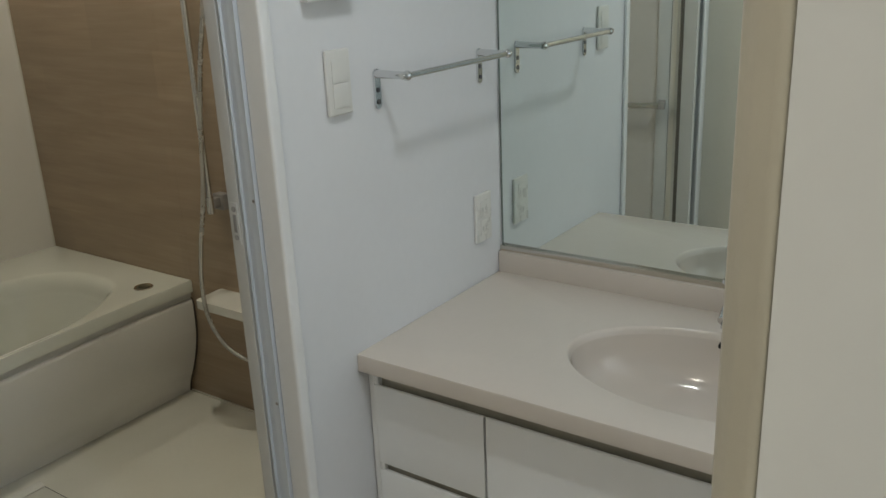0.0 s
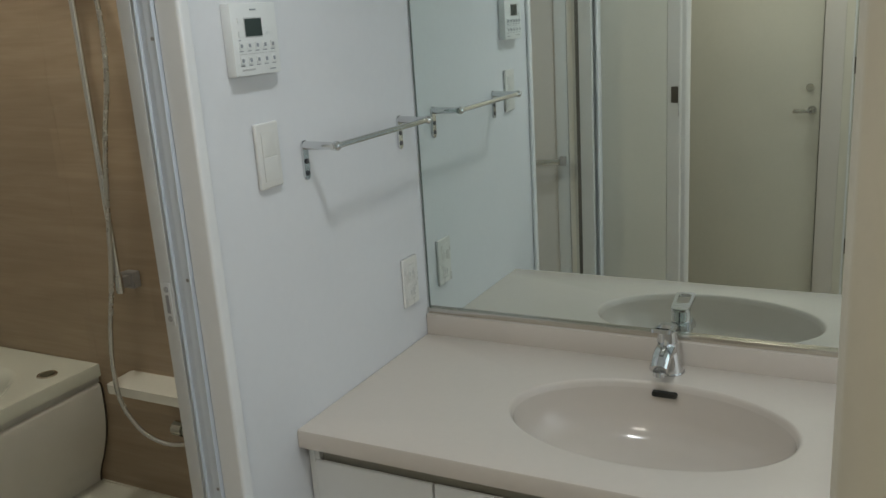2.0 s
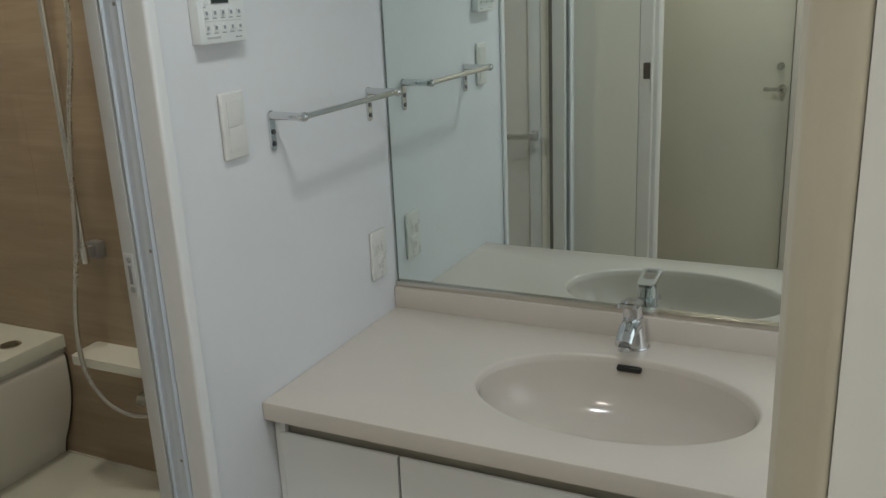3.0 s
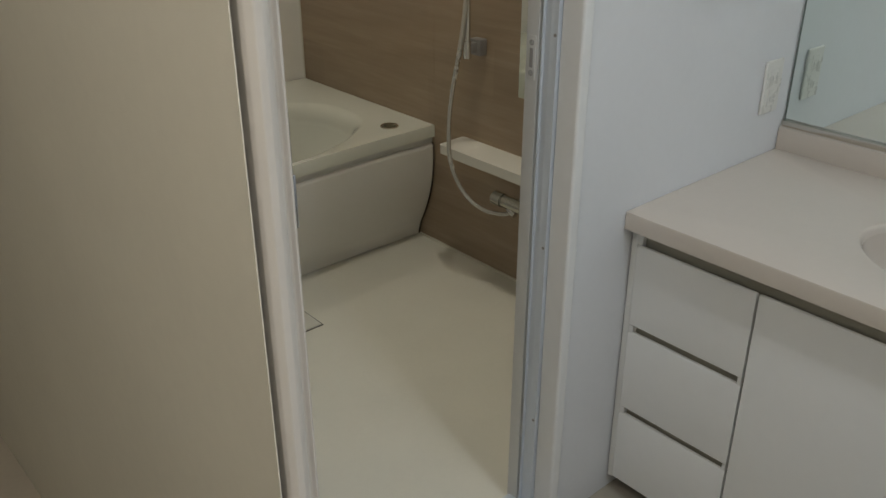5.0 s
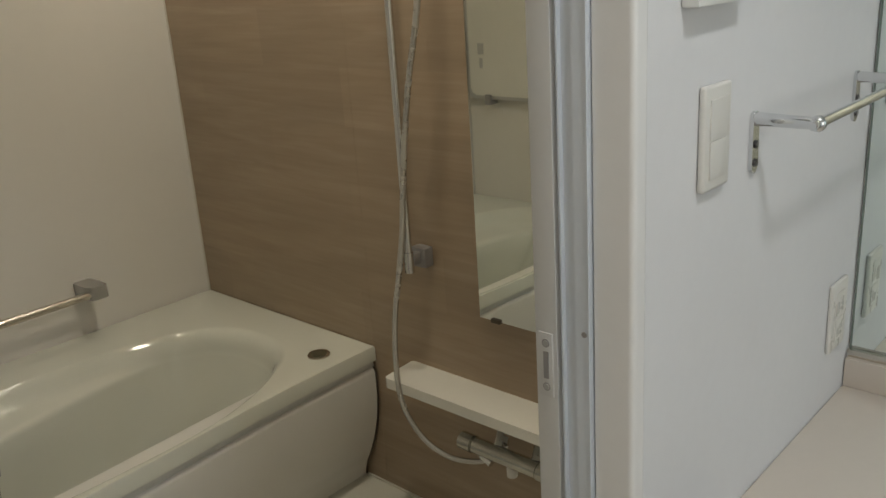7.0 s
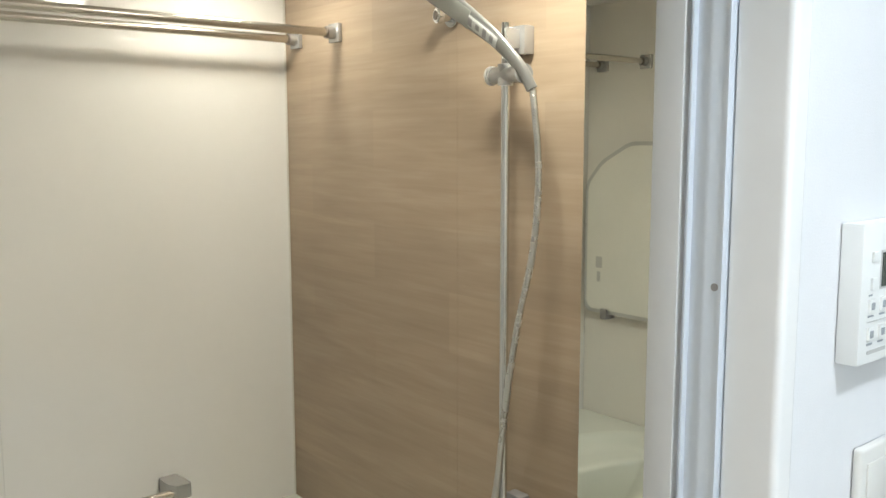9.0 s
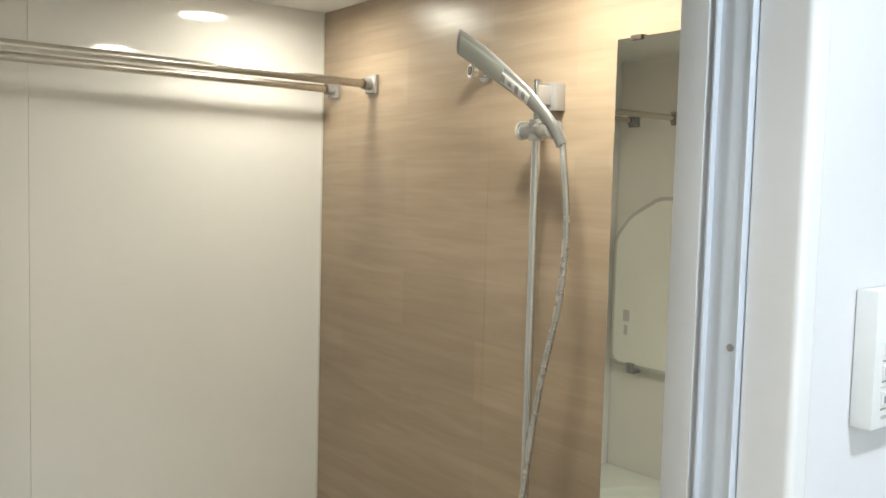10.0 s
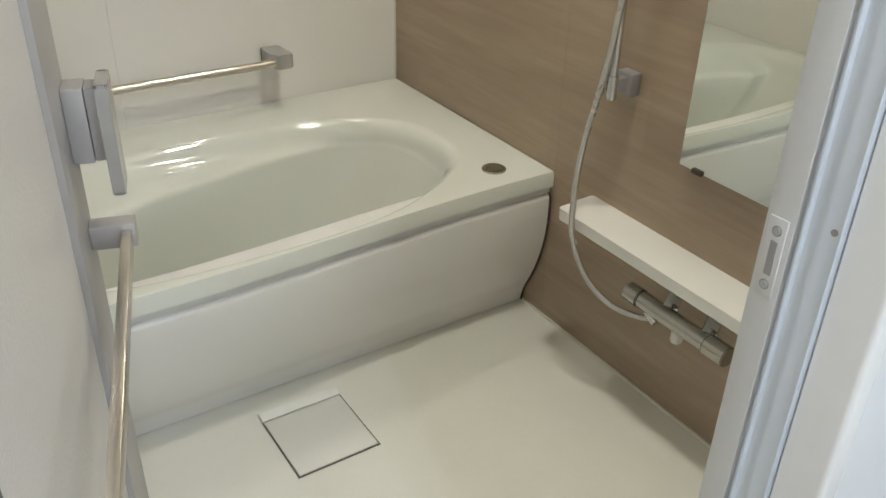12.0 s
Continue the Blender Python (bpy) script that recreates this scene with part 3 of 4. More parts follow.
holder = put_under(part("holder", hold, PLASTIC, t, "silver sliding holder"), t)
put_under(part("knob", rod((RX, RY + 0.036, 1.684), (RX, RY + 0.050, 1.684), 0.020, 28, bevel=0.004), PLATE, holder, "white clamp knob"), t)
ht = thing("hand_shower", RX - 0.02, RY - 0.05, 1.66, "flat curved silver hand shower resting in its holder", "hand shower")
hp = spline([(RX - 0.020, 0.888, 1.650), (RX - 0.030, 0.908, 1.690), (RX - 0.043, 0.958, 1.744), (RX - 0.053, 1.020, 1.790), (RX - 0.066, 1.090, 1.838), (RX - 0.080, 1.156, 1.880)], 7)
hn, tilt = len(hp), (-0.86, -0.1, -0.5)
hw_ = [(0.0125 + 0.016 * min(1, max(0, i / hn - 0.10) * 1.5) ** 1.2 * 1.2, 0.011 - 0.004 * min(1, i / hn * 1.3)) for i in range(hn)]
put_under(part("head", tube(hp, hw_, 32, up=tilt), HEAD_METAL, ht, "silver arched handle and head"), ht)


def under_head(k0, k1, w, thick, off):
    """A thin layer on the lower face of the hand shower."""
    pts = []
    for k in range(k0, k1):
        d = (hp[min(k + 1, hn - 1)] - hp[k - 1]).normalized()
        side_ = d.cross(Vector(tilt)).normalized()
        pts.append(hp[k] - side_.cross(d) * off)
    return tube(pts, [(w, thick)] * len(pts), 12, up=tilt)


put_under(part("spray_face", under_head(int(hn * 0.62), hn - 1, 0.0235, 0.0018, -0.0062), SPRAY, ht, "grey-green spray face"), ht)
put_under(part("sticker", under_head(int(hn * 0.40), int(hn * 0.64), 0.014, 0.0018, -0.0080), RECESS, ht, "pale instruction sticker"), ht)
for q, w in ((0.43, 0.009), (0.49, 0.011), (0.55, 0.007), (0.60, 0.010)):
    k = int(hn * q)
    put_under(part("print", under_head(k, k + 2, w, 0.0010, -0.0094), GREY_PLASTIC, ht, "grey print bar"), ht)
sh = thing("shower_hose", 1.77, 0.76, 0.28, "ribbed metal shower hose hanging from the hand shower to the mixer", "hose")
hose_line = spline([(RX - 0.020, 0.886, 1.652), (1.766, 0.877, 1.60), (1.768, 0.870, 1.53), (1.77, 0.870, 1.44), (1.77, 0.884, 1.32), (1.77, 0.921, 1.18), (1.77, 0.948, 1.05), (1.77, 0.968, 0.92),
                    (1.77, 0.981, 0.82), (1.77, 1.003, 0.715), (1.754, 1.012, 0.610), (1.720, 0.989, 0.506), (1.718, 0.977, 0.393), (1.7325, 0.932, 0.305), (1.751, 0.867, 0.264), (1.772, 0.80, 0.262), (1.775, 0.755, 0.283)], 22)
rough_line, hose_line = hose_line, [hose_line[0]]
for pa, pb in zip(rough_line, rough_line[1:]):
    steps = max(1, round((pb - pa).length / 0.00125))
    hose_line += [pa.lerp(pb, (k + 1) / steps) for k in range(steps)]
hr = [(0.0074, 0.0075, 0.0070, 0.0069)[i % 4] for i in range(len(hose_line))]
put_under(part("hose", tube(hose_line, hr, 10, up=(1, 0, 0)), HOSE, sh), sh)

# counter shelf below the bathroom mirror
t = thing("bath_shelf", 1.79, 0.6, 0.43, "long white resin shelf on the wood-grain wall above the mixer tap", "shelf")
sh_out = rounded([(XE, 0.11), (1.737, 0.11), (1.737, 1.050), (1.742, 1.056), (XE, 1.064)], 0.006)
put_under(part("board", prism(sh_out, 0.402, 0.430, "z", 0.003), SHELF, t), t)
put_under(part("rib", prism(rounded([(XE, 0.13), (1.77, 0.13), (1.77, 1.03), (XE, 1.03)], 0.01), 0.380, 0.4025, "z"), SHELF, t), t)

# mixer tap
t = thing("mixer_tap", 1.785, 0.69, 0.30, "chrome thermostatic bath mixer with a round handle at each end", "mixer tap")
put_under(part("body", rod((1.782, 0.800, 0.303), (1.782, 0.612, 0.303), 0.0205, 32), MIXER, t), t)
put_under(part("temperature_handle", rod((1.782, 0.610, 0.303), (1.782, 0.556, 0.303), 0.0235, 32, bevel=0.002), MIXER, t, "silver round handle"), t)
put_under(part("flow_handle", rod((1.782, 0.803, 0.303), (1.782, 0.845, 0.303), 0.0225, 32, bevel=0.003), MIXER, t, "satin round handle"), t)
for ly in (0.735, 0.625):
    leg = rod((1.79, ly, 0.315), (XE - 0.012, ly + 0.02, 0.348), 0.013, 20)
    rod((XE - 0.014, ly + 0.02, 0.348), (XE, ly + 0.02, 0.348), 0.029, 28, bevel=0.003, bm=leg)
    rod((1.80, ly, 0.318), (1.815, ly + 0.006, 0.325), 0.018, 6, bm=leg)
    put_under(part("leg", leg, CHROME, t), t)
put_under(part("outlet", rod((1.782, 0.69, 0.288), (1.782, 0.69, 0.258), 0.013, 20, bevel=0.002), PLATE, t, "white outlet stub"), t)
put_under(part("hose_nut", rod((1.776, 0.775, 0.288), (1.774, 0.745, 0.276), 0.0105, 14), CHROME, t), t)

# bathroom mirror
t = thing("bath_mirror", XE, 0.6, 1.2, "tall narrow frameless mirror on the wood-grain bathroom wall", "mirror")
put_under(part("glass", box(1.829, 1.834, 0.40, 0.804, 0.622, 1.858), OLD_MIRROR, t, "clear mirror glass", False), t)
put_under(part("backing", box(1.8345, XE - 0.0005, 0.402, 0.802, 0.624, 1.856), EDGE_GLASS, t, "dark backing edge", False), t)
for cz in (0.618, 1.852):
    for cy in (0.755, 0.46):
        clip_ = box(1.824, XE - 0.001, cy - 0.013, cy + 0.013, cz, cz + 0.010, 0.001)
        put_under(part("clip", clip_, BROWN_METAL, t, "small bronze mirror clip"), t)

# bathtub lid that hangs on the west wall
t = thing("bath_cover", XW, 1.6, 0.86, "white grey-rimmed bathtub cover hung upright on the bathroom wall", "bathtub cover")
lid_line = rounded([(1.975, 0.862), (1.975, 1.38), (1.90, 1.47), (1.76, 1.545), (1.30, 1.545), (1.25, 1.48), (1.25, 0.862)], 0.03, 6)
put_under(part("rim", prism(lid_line, XW + 0.014, XW + 0.036, "x", 0.004), GREY_TRIM, t, "grey rubber rim"), t)
cy0, cz0 = 1.61, 1.21
put_under(part("panel", prism([(cy0 + (y - cy0) * 0.955, cz0 + (z - cz0) * 0.955) for y, z in lid_line], XW + 0.012, XW + 0.040, "x", 0.004), SHELF, t, "white flat cover"), t)
lab = box(XW + 0.0405, XW + 0.041, 1.880, 1.912, 1.045, 1.09)
box(XW + 0.0405, XW + 0.041, 1.888, 1.905, 0.99, 1.03, bm=lab)
put_under(part("print", lab, GREY_TRIM, t, "small grey instruction print", False), t)
for ky in (1.86, 1.36):
    hook_bm = box(XW, XW + 0.055, ky - 0.014, ky + 0.014, 0.842, 0.862, 0.003)
    box(XW + 0.042, XW + 0.055, ky - 0.014, ky + 0.014, 0.86, 0.884, 0.003, bm=hook_bm)
    h = thing("lid_hook", XW, ky, 0.85, "grey plastic hook that carries the bathtub cover", "hook", "cover hooks")
    put_under(part("hook", hook_bm, GREY_PLASTIC, h), h)

# ---- bathroom door and its frame ----
frame_bm = prism([(DX1, 0.0775), (DX1, 0.0385), (1.1165, 0.0385), (1.1165, 0.0400), (1.1178, 0.0405), (1.1178, 0.0495), (1.1168, 0.0525), (1.1168, 0.0575), (1.1178, 0.0600),
                  (1.1178, 0.0680), (1.1135, 0.0690), (1.1130, 0.0700), (1.1135, 0.0712), (1.1200, 0.0720), (1.1200, 0.0775)], -0.02, DZ, "z")
box(DX0, DX1, 0.0, 0.062, DZ - 0.03, DZ + 0.01, 0.002, bm=frame_bm)
setting("trim_hinge_frame", box(DX0, DX0 + 0.020, 0.0, 0.0615, -0.02, DZ - 0.031, 0.002), ALU_PALE, "grey aluminium hinge-side frame")
fr = setting("trim_door_frame", frame_bm, ALU, "bluish silver aluminium door frame", True)
inner_bm = box(1.112, DX1 + 0.012, 0.0765, 0.105, -0.02, DZ, 0.0012)
box(DX0 - 0.012, DX0 + 0.012, 0.062, 0.076, -0.02, DZ, 0.002, bm=inner_bm)
setting("trim_inner_frame", inner_bm, ALU_PALE, "pale grey inner door frame", True)
# dark strip added for the shadow gap between hinge frame and door
setting("door_gap_shade", box(DX0 + 0.0203, DX0 + 0.0225, 0.048, 0.0610, 0.0, DZ - 0.032), DARK_SEAL, "dark strip standing in for the shadow gap at the door")
sill = box(DX0, DX1, 0.0, 0.062, -0.06, -0.004, 0.003)
box(DX0, DX1 - 0.008, 0.062, 0.100, -0.06, 0.010, 0.003, bm=sill)
setting("door_sill", sill, ALU, "silver door sill", True)
for sz in (1.432, 1.034, 0.638, 0.24, 1.83):
    s = thing("screw", 1.112, 0.043, sz, "small recessed screw in the aluminium door frame", "screw", "frame screws")
    put_under(part("head", rod((1.1183, 0.0450, sz), (1.1170, 0.0450, sz), 0.0032, 14), GREY_PLASTIC, s, "grey screw head"), s)
t = thing("strike_plate", 1.112, 0.09, 0.98, "grey latch strike plate with two screws on the inner door frame", "strike plate")
put_under(part("plate", box(1.1100, 1.1125, 0.0815, 0.1005, 0.951, 1.028, 0.001), ALU_PALE, t), t)
put_under(part("slot", box(1.1093, 1.1101, 0.0865, 0.0935, 0.973, 1.006), GREY_PLASTIC, t, "dark latch slot", False), t)
for sz in (0.963, 1.016):
    put_under(part("screw", rod((1.1101, 0.09, sz), (1.1094, 0.09, sz), 0.0050, 18), GREY_PLASTIC, t, "dark screw recess"), t)
    put_under(part("screw", rod((1.1095, 0.09, sz), (1.1086, 0.09, sz), 0.0036, 16), STRIKE, t), t)

t = thing("bathroom_door", 0.481, 0.104, 0.0, "pale bathroom door with a grey aluminium frame, swung open into the bathroom", "door")
LW = 0.600
leaf_parts = []
dz0, dz1 = 0.018, DZ - 0.02
leaf_parts.append(("stile", box(0.0, 0.045, -0.012, 0.018, dz0, dz1, 0.002), ALU_PALE, "pale aluminium stile"))
leaf_parts.append(("stile", box(LW - 0.110, LW, -0.012, 0.018, dz0, dz1, 0.002), ALU_DARK, "grey aluminium stile"))
leaf_parts.append(("rail", box(0.045, LW - 0.110, -0.011, 0.017, dz0, dz0 + 0.05, 0.002), ALU_DARK, "grey aluminium rail"))
leaf_parts.append(("rail", box(0.045, LW - 0.110, -0.011, 0.017, dz1 - 0.05, dz1, 0.002), ALU_DARK, "grey aluminium rail"))
leaf_parts.append(("panel", box(0.044, LW - 0.109, -0.004, 0.010, dz0 + 0.045, dz1 - 0.045), DOOR_PANEL, "pale translucent resin panel"))
hb = box(LW - 0.040, LW - 0.004, -0.034, -0.012, 0.962, 1.046, 0.002)
leaf_parts.append(("latch_case", hb, ALU_DARK, "grey latch case"))
hl = box(LW - 0.038, LW - 0.006, -0.046, -0.0345, 0.963, 1.045, 0.002)
leaf_parts.append(("latch_button", hl, ALU_DARK, "grey push plate base"))
lv = prism(rounded([(LW - 0.050, 0.925), (LW - 0.052, 1.052), (LW + 0.002, 1.052), (LW - 0.002, 0.925)], 0.004), -0.060, -0.0465, "y", 0.0025)
leaf_parts.append(("handle", lv, PLASTIC, "silver push-pull handle"))
for bx in (LW - 0.026, 0.022):
    leaf_parts.append(("bar_bracket", box(bx - 0.012, bx + 0.012, -0.062, -0.012, 0.853, 0.883, 0.002), ALU_DARK, "grey bar bracket"))
tb = box(0.022, LW - 0.024, -0.058, -0.046, 0.856, 0.877, 0.003)
leaf_parts.append(("towel_bar", tb, SATIN, "flat satin metal towel bar"))
for nm, bmx, mt, lb in leaf_parts:
    part(nm, bmx, mt, t, lb)
t.rotation_euler = (0, 0, radians(73.0))

# ---- washroom: vanity ----
CX0, CX1, CY0, CY1, CZ = 1.301, 1.868, -1.20, -0.0015, 0.675
SX, SY, SA, SB = 1.570, -0.620, 0.174, 0.268
t = thing("vanity_counter", 1.58, -0.6, CZ, "pale beige resin washroom counter with an oval basin, below the mirror", "washbasin counter")


def counter_mesh():
    bm = bmesh.new()
    n = 80
    ell = [(SX + SA * math.cos(2 * math.pi * k / n), SY + SB * math.sin(2 * math.pi * k / n)) for k in range(n)]
    rect = []
    for x, y in ell:
        dx, dy = x - SX, y - SY
        f = min((CX1 - SX) / dx if dx > 1e-6 else 9e9, (CX0 - SX) / dx if dx < -1e-6 else 9e9,
                (CY1 - SY) / dy if dy > 1e-6 else 9e9, (CY0 - SY) / dy if dy < -1e-6 else 9e9)
        rect.append(Vector((SX + dx * f, SY + dy * f, 0)))
    for cx, cy in ((CX0, CY0), (CX1, CY0), (CX0, CY1), (CX1, CY1)):
        q = min(rect, key=lambda p: (p.x - cx) ** 2 + (p.y - cy) ** 2)
        q.x, q.y = cx, cy

    def drop(p, z, inset=0.0):
        x = min(max(p.x, CX0 + inset), CX1 - inset)
        y = min(max(p.y, CY0 + inset), CY1)
        return Vector((x, y, z))

    levels = [[drop(p, CZ - 0.037) for p in rect], [drop(p, CZ - 0.004) for p in rect], [drop(p, CZ - 0.001, 0.0015) for p in rect], [drop(p, CZ, 0.004) for p in rect]]
    for grow, z in ((1.034, 0.0), (1.024, -0.0004), (1.013, -0.0022), (1.003, -0.0070), (0.992, -0.0150)):
        levels.append([Vector((SX + (x - SX) * grow, SY + (y - SY) * grow, CZ + z)) for x, y in ell])
    rings = [[bm.verts.new(p) for p in lv] for lv in levels]
    for a, b in zip(rings, rings[1:]):
        for k in range(n):
            j = (k + 1) % n
            bm.faces.new((a[k], a[j], b[j], b[k]))
    return bm, ell


cm, ell = counter_mesh()
put_under(part("worktop", cm, COUNTER, t, "pale beige resin worktop"), t)
put_under(part("backsplash", box(1.848, 1.8705, CY0, CY1, CZ - 0.002, 0.728, 0.003), COUNTER, t, "low beige back ledge"), t)
bb = bmesh.new()
prev = None
for grow, z in ((0.992, -0.0150), (0.970, -0.04), (0.925, -0.075), (0.84, -0.105), (0.69, -0.125), (0.45, -0.134), (0.15, -0.138)):
    ring = [bb.verts.new((SX + 0.012 * (1 - grow) + (x - SX) * grow, SY + (y - SY) * grow, CZ + z)) for x, y in ell]
    if prev:
        for k in range(len(ring)):
            j = (k + 1) % len(ring)
            bb.faces.new((prev[k], prev[j], ring[j], ring[k]))
    prev = ring
basin = put_under(part("basin", bb, BASIN, t, "smooth beige oval basin"), t)
put_under(part("drain", rod((SX + 0.01, SY, CZ - 0.1385), (SX + 0.01, SY, CZ - 0.131), 0.028, 28, bevel=0.002), CHROME, basin, "chrome drain"), t)
ov = prism(rounded([(SY - 0.026, -0.006), (SY + 0.026, -0.006), (SY + 0.026, 0.006), (SY - 0.026, 0.006)], 0.0058), 0, 0.008, "x")
bmesh.ops.transform(ov, matrix=Matrix.Translation((1.7300, 0.004, CZ - 0.0215)) @ Euler((0, radians(-14), 0)).to_matrix().to_4x4(), verts=ov.verts)
put_under(part("overflow", ov, BLACK, basin, "dark overflow slot"), t)

t = thing("basin_tap", 1.805, -0.606, CZ, "chrome single-lever basin tap behind the oval basin", "tap")
bodyp = rod((1.808, -0.611, CZ), (1.803, -0.606, CZ + 0.070), 0.0285, 32, r2=0.021)
rod((1.808, -0.611, CZ), (1.808, -0.611, CZ + 0.004), 0.031, 32, bm=bodyp, bevel=0.001)
put_under(part("body", bodyp, CHROME, t), t)
sp = spline([(1.804, -0.606, CZ + 0.050), (1.778, -0.606, CZ + 0.057), (1.750, -0.606, CZ + 0.052), (1.724, -0.606, CZ + 0.036)], 6)
put_under(part("spout", tube(sp, [(0.0215 - 0.003 * i / len(sp), 0.0175 - 0.002 * i / len(sp)) for i in range(len(sp))], 24, up=(0, 0, 1)), CHROME, t), t)
put_under(part("aerator", rod((1.7285, -0.606, CZ + 0.030), (1.7265, -0.606, CZ + 0.021), 0.0125, 24, bevel=0.001), CHROME, t, "chrome aerator ring"), t)
put_under(part("collar", rod((1.803, -0.606, CZ + 0.0685), (1.803, -0.606, CZ + 0.0715), 0.0195, 30), DARK_STEEL, t, "dark joint ring"), t)
neck = rod((1.803, -0.606, CZ + 0.071), (1.801, -0.606, CZ + 0.100), 0.0220, 32, r2=0.0205, bevel=0.0025)
put_under(part("cap", neck, CHROME, t), t)
lever = bmesh.new()
loop = rounded([(1.738, -0.628), (1.738, -0.584), (1.823, -0.587), (1.823, -0.625)], 0.010, 4)
hole = rounded([(1.746, -0.620), (1.746, -0.592), (1.792, -0.592), (1.792, -0.620)], 0.006, 4)
lv4 = [[lever.verts.new((x, y, z)) for x, y in o] for o, z in ((loop, 0), (loop, 0.0075), (hole, 0.0075), (hole, 0))]
for qa, qb in zip(lv4, lv4[1:] + lv4[:1]):
    for k in range(len(qa)):
        j = (k + 1) % len(qa)
        lever.faces.new((qa[k], qa[j], qb[j], qb[k]))
bmesh.ops.transform(lever, matrix=Matrix.Translation((1.80, 0, CZ + 0.1005)) @ Euler((0, radians(9), 0)).to_matrix().to_4x4() @ Matrix.Translation((-1.80, 0, 0)), verts=lever.verts)
put_under(part("lever", lever, CHROME, t, "chrome loop lever"), t)

t = thing("vanity_cabinet", 1.6, -0.6, ZW, "white vanity cabinet with finger-groove drawers and doors, closed", "bathroom cabinet")
FX = 1.326
put_under(part("body", box(FX + 0.021, 1.868, CY0 + 0.005, -0.004, ZW + 0.06, CZ - 0.17), CABINET, t, "white carcass", False), t)
put_under(part("toe_kick", box(FX + 0.075, 1.86, CY0 + 0.01, -0.006, ZW, ZW + 0.06), BLACK, t, "dark recessed toe kick", False), t)
put_under(part("filler", box(FX + 0.002, FX + 0.021, -0.0165, -0.0035, ZW + 0.04, CZ - 0.0375, 0.001), CABINET, t, "white filler strip"), t)
# groove backing coloured dark to stand for the shade under the worktop
put_under(part("groove", box(FX + 0.012, FX + 0.0209, CY0 + 0.005, -0.030, 0.595, CZ - 0.038), GROOVE_SHADE, t, "finger groove backing, its shade put into the colour", False), t)
put_under(part("groove_end", box(FX + 0.001, FX + 0.0208, -0.0295, -0.0172, 0.602, CZ - 0.038, 0.002), CABINET, t, "white groove end"), t)


def front_panel(name, y0, y1, z0, z1, label):
    """A front with a bevelled finger edge along its top."""
    prof = [(FX + 0.020, z0), (FX + 0.001, z0), (FX, z0 + 0.001), (FX, z1 - 0.006), (FX + 0.003, z1 - 0.001), (FX + 0.008, z1), (FX + 0.011, z1 - 0.014), (FX + 0.020, z1 - 0.014)]
    return put_under(part(name, prism(prof, y0, y1, "y", 0.0006), CABINET, t, label), t)


for z0, z1 in ((0.418, 0.600), (0.212, 0.402), (ZW + 0.045, 0.196)):
    front_panel("drawer_front", -0.281, -0.018, z0, z1, "white drawer front")
    if z1 < 0.5:
        put_under(part("groove", box(FX + 0.012, FX + 0.0209, -0.280, -0.030, z1 - 0.014, z1 + 0.0155), GROOVE_SHADE, t, "finger groove backing, its shade put into the colour", False), t)
        put_under(part("groove_end", box(FX + 0.001, FX + 0.0208, -0.0295, -0.0172, z1 - 0.002, z1 + 0.0155, 0.002), CABINET, t, "white groove end"), t)
        put_under(part("groove_end", box(FX + 0.001, FX + 0.0208, -0.2805, -0.272, z1 - 0.002, z1 + 0.0155, 0.002), CABINET, t, "white groove end"), t)
front_panel("door", -0.738, -0.286, ZW + 0.045, 0.600, "white cabinet door")
front_panel("door", -1.195, -0.743, ZW + 0.045, 0.600, "white cabinet door")

# washroom mirror
t = thing("vanity_mirror", 1.866, -0.6, 1.3, "large frameless wall mirror above the washroom counter", "mirror")
put_under(part("glass", box(1.867, 1.8715, -1.20, -0.006, 0.742, 1.98), MIRROR, t, "clear mirror glass", False), t)
put_under(part("edge", box(1.8655, 1.8715, -0.0055, -0.0030, 0.742, 1.98), EDGE_GLASS, t, "dark mirror edge", False), t)
put_under(part("lower_channel", box(1.856, 1.8715, -1.20, -0.002, 0.7285, 0.7415, 0.001), SATIN, t, "brushed metal lower channel"), t)

# towel bar
t = thing("towel_bar", 1.6, -0.01, 1.21, "chrome towel bar on the white wall beside the mirror", "towel bar")
put_under(part("bar", rod((1.402, -0.077, 1.216), (1.796, -0.077, 1.216), 0.0062, 20, bevel=0.002), CHROME, t, "polished round bar"), t)
for bx in (1.418, 1.783):
    br = prism(rounded([(bx - 0.0085, 1.150), (bx + 0.0085, 1.150), (bx + 0.0085, 1.226), (bx - 0.0085, 1.226)], 0.007, 4), -0.0055, -0.0005, "y", 0.0012)
    rod((bx, -0.003, 1.2165), (bx, -0.074, 1.216), 0.0085, 20, r2=0.0072, bm=br, bevel=0.001)
    own = bmesh.new()
    bmesh.ops.create_uvsphere(own, u_segments=18, v_segments=12, radius=0.0098)
    bmesh.ops.translate(own, vec=(bx, -0.077, 1.216), verts=own.verts)
    merge(br, own)
    brk = put_under(part("bracket", br, CHROME, t, "chrome bracket with a rounded plate"), t)
    for sz in (1.163, 1.186):
        put_under(part("screw", rod((bx, -0.0055, sz), (bx, -0.0078, sz), 0.0052, 16, bevel=0.001), DARK_STEEL, brk, "dark screw head"), t)

# switch plate
t = thing("light_switch", 1.306, 0, 1.213, "white double rocker light switch on the white wall", "light switch")
put_under(part("plate", box(1.274, 1.338, -0.009, -0.0005, 1.157, 1.275, 0.004, 3), PLATE, t), t)
for z0, z1 in ((1.1685, 1.2115), (1.2130, 1.2575)):
    put_under(part("rocker", box(1.286, 1.326, -0.0105, -0.0085, z0 + 0.002, z1 + 0.002, 0.0008), PLATE, t, "white rocker"), t)
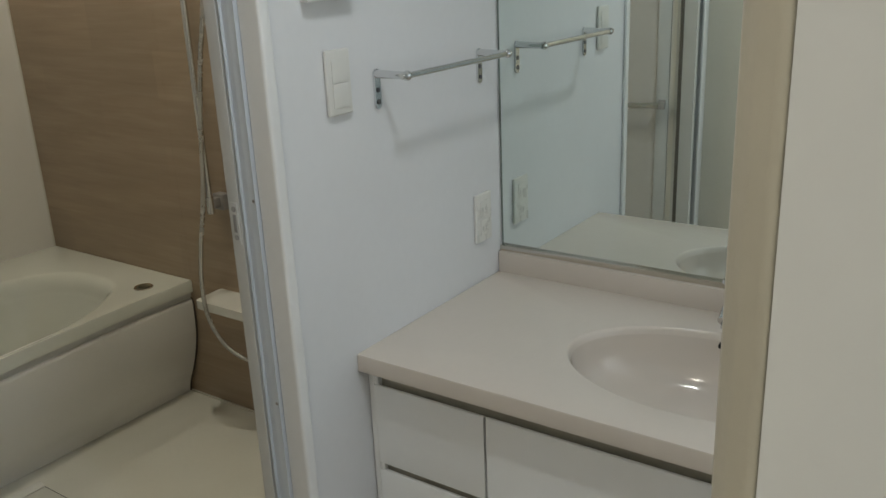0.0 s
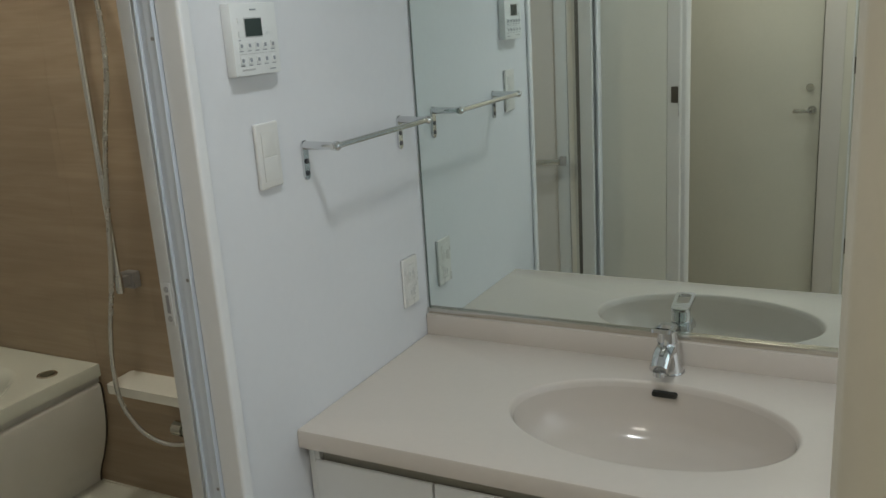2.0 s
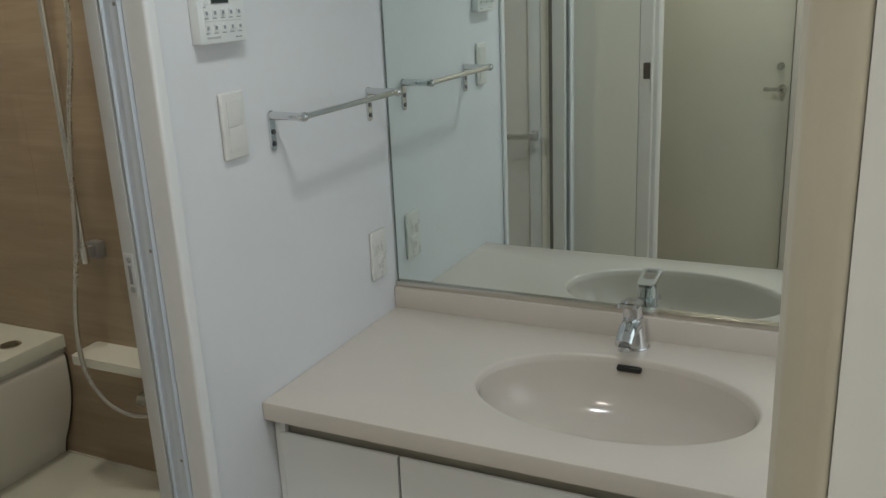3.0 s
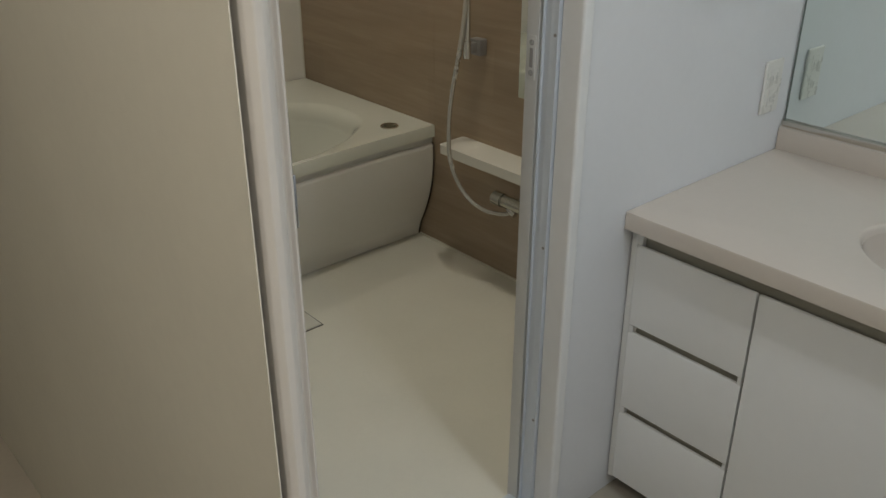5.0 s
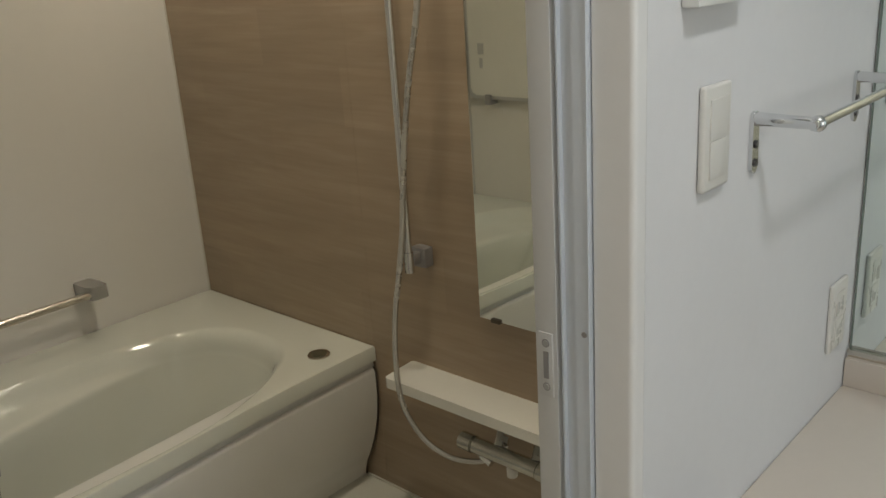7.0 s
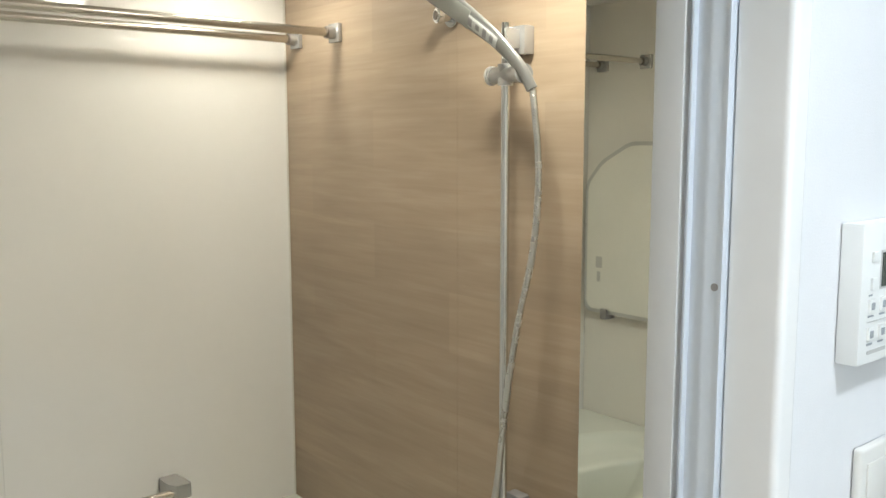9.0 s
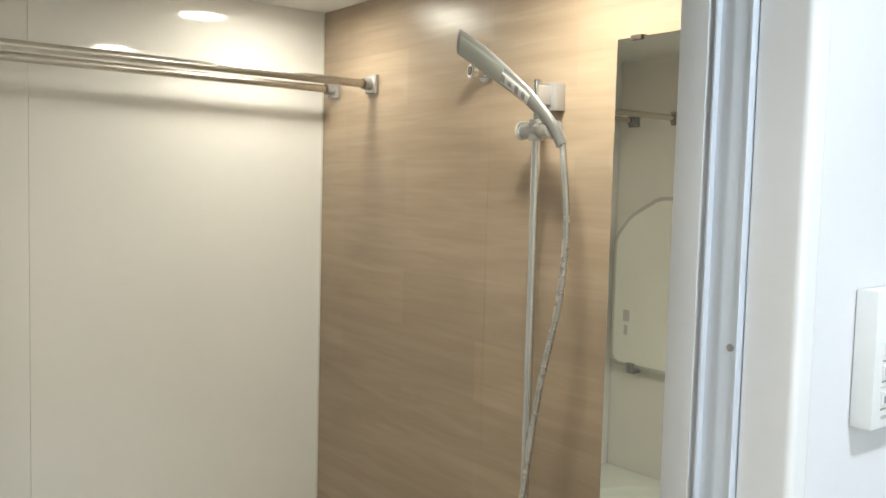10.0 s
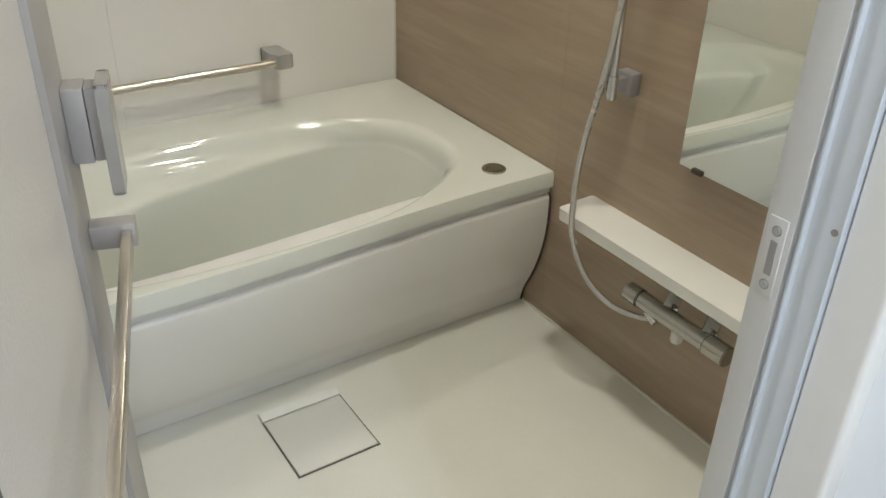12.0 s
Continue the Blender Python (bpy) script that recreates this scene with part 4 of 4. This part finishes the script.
# socket
t = thing("power_socket", 1.778, 0, 0.836, "white double power socket low on the white wall", "power socket")
put_under(part("plate", box(1.744, 1.812, -0.008, -0.0005, 0.776, 0.894, 0.004, 3), PLATE, t), t)
for z in (0.858, 0.812):
    soc = put_under(part("socket", box(1.762, 1.794, -0.0092, -0.0075, z - 0.019, z + 0.019, 0.0015), PLATE, t, "white socket insert"), t)
    for dx in (-0.0065, 0.0065):
        put_under(part("slot", box(1.778 + dx - 0.0012, 1.778 + dx + 0.0012, -0.0096, -0.0090, z - 0.008, z + 0.002), INK_PALE, soc, "grey slot", False), t)

# bathroom ventilation control
RX0, RX1, RZ0, RZ1 = 1.230, 1.352, 1.360, 1.480
t = thing("bath_remote", 1.289, 0, 1.418, "white wall control panel with small display and two button rows", "control panel")
put_under(part("body", box(RX0, RX1, -0.020, -0.0005, RZ0, RZ1, 0.0025, 2), REMOTE, t), t)


def on_front(name, x0, x1, z0, z1, material, label="", proud=0.0006, bevel=0.0):
    return put_under(part(name, box(RX0 + x0, RX0 + x1, -0.020 - proud, -0.0198, RZ1 - z1, RZ1 - z0, bevel), material, t, label, False), t)


on_front("display", 0.035, 0.078, 0.026, 0.055, LCD, "dark display", 0.0012)
on_front("display_surround", 0.033, 0.080, 0.024, 0.057, GREY_TRIM, "grey display surround", 0.0005)
on_front("button", 0.087, 0.098, 0.040, 0.050, REMOTE, "small white button", 0.002, 0.0006)
on_front("button", 0.016, 0.025, 0.024, 0.032, REMOTE, "small white button", 0.002, 0.0006)
on_front("button", 0.016, 0.025, 0.046, 0.056, REMOTE, "small white button", 0.002, 0.0006)
for row in (0.064, 0.088):
    for i in range(5):
        bx = 0.014 + i * 0.0210
        on_front("button", bx, bx + 0.0095, row, row + 0.0115, REMOTE, "small white button", 0.002, 0.0006)
        on_front("print", bx + 0.002, bx + 0.0075, row + 0.003, row + 0.009, INK, "grey symbol", 0.0026)
        on_front("print", bx, bx + 0.010, row + 0.014, row + 0.0155, INK, "fine grey print", 0.0006)
on_front("line", 0.013, 0.110, 0.0832, 0.0839, GREY_TRIM, "thin dividing line")
on_front("print", 0.016, 0.050, 0.1085, 0.1115, GREY_TRIM, "grey caption bar")
on_front("print", 0.052, 0.068, 0.010, 0.0125, INK, "maker's mark as a plain bar")
on_front("print", 0.090, 0.106, 0.111, 0.113, INK, "fine grey print")
on_front("print", 0.014, 0.020, 0.060, 0.0615, INK, "fine grey print")

# ---- seen in the mirror: hall door ----
t = thing("hall_door", -0.5, -0.38, ZW, "closed beige hall door with a lever handle and a thumb turn", "door")
put_under(part("leaf", box(-0.545, -0.508, -0.714, -0.065, ZW + 0.005, 1.96, 0.002), DOOR_LEAF, t, "beige door leaf"), t)
plate = rod((-0.508, -0.682, 0.930), (-0.498, -0.682, 0.930), 0.019, 24)
hd = put_under(part("rose", plate, SATIN, t, "satin metal rose"), t)
put_under(part("lever", box(-0.468, -0.455, -0.690, -0.606, 0.922, 0.939, 0.004), SATIN, hd, "satin metal lever"), t)
put_under(part("lever_neck", rod((-0.498, -0.682, 0.930), (-0.455, -0.682, 0.930), 0.008, 16), SATIN, hd), t)
put_under(part("thumb_turn", rod((-0.508, -0.670, 1.03), (-0.492, -0.670, 1.03), 0.016, 24, bevel=0.003), SATIN, t, "round satin thumb turn"), t)
dcas = box(-0.5055, -0.494, -0.800, -0.718, ZW, 2.0, 0.002)
box(-0.5055, -0.494, -0.061, -0.020, ZW, 2.0, 0.002, bm=dcas)
box(-0.5055, -0.494, -0.718, -0.061, 1.962, 2.0, 0.002, bm=dcas)
setting("trim_hall_door", dcas, JAMB_WHITE, "off-white hall door casing", True)
setting("trim_next_door", box(-0.4995, -0.486, -0.842, -0.834, ZW, 2.0, 0.002, bm=box(-0.4995, -0.486, -0.872, -0.862, ZW, 2.0, 0.002)), TRIM, "glossy white narrow casing")
for hz in (1.12, 0.32):
    t = thing("hinge", -0.49, -0.852, hz, "small dark metal hinge between two white hall casings", "hinge", "hall hinges")
    put_under(part("leaf", box(-0.4995, -0.490, -0.8605, -0.8435, hz - 0.035, hz + 0.035, 0.001), BROWN_METAL, t), t)
    put_under(part("knuckle", rod((-0.4865, -0.852, hz - 0.038), (-0.4865, -0.852, hz + 0.038), 0.0035, 12), BROWN_METAL, t), t)
t = thing("latch_strike", 0.405, -0.28, 1.08, "dark bronze latch strike on the entrance jamb", "strike plate")
put_under(part("plate", box(0.3922, 0.3950, -0.292, -0.266, 1.07, 1.13, 0.001), BROWN_METAL, t), t)
put_under(part("lip", box(0.3922, 0.3955, -0.2945, -0.2925, 1.02, 1.072, 0.0005), CHROME, t, "bright metal lip"), t)

# windows that let the daylight in
wf = box(0.82, 1.70, -2.27, -2.23, 0.85, 0.89, 0.003)
box(0.82, 1.70, -2.27, -2.23, 1.94, 1.98, 0.003, bm=wf)
box(0.82, 0.86, -2.27, -2.23, 0.89, 1.94, 0.003, bm=wf)
box(1.66, 1.70, -2.27, -2.23, 0.89, 1.94, 0.003, bm=wf)
setting("window_frame", wf, ALU)
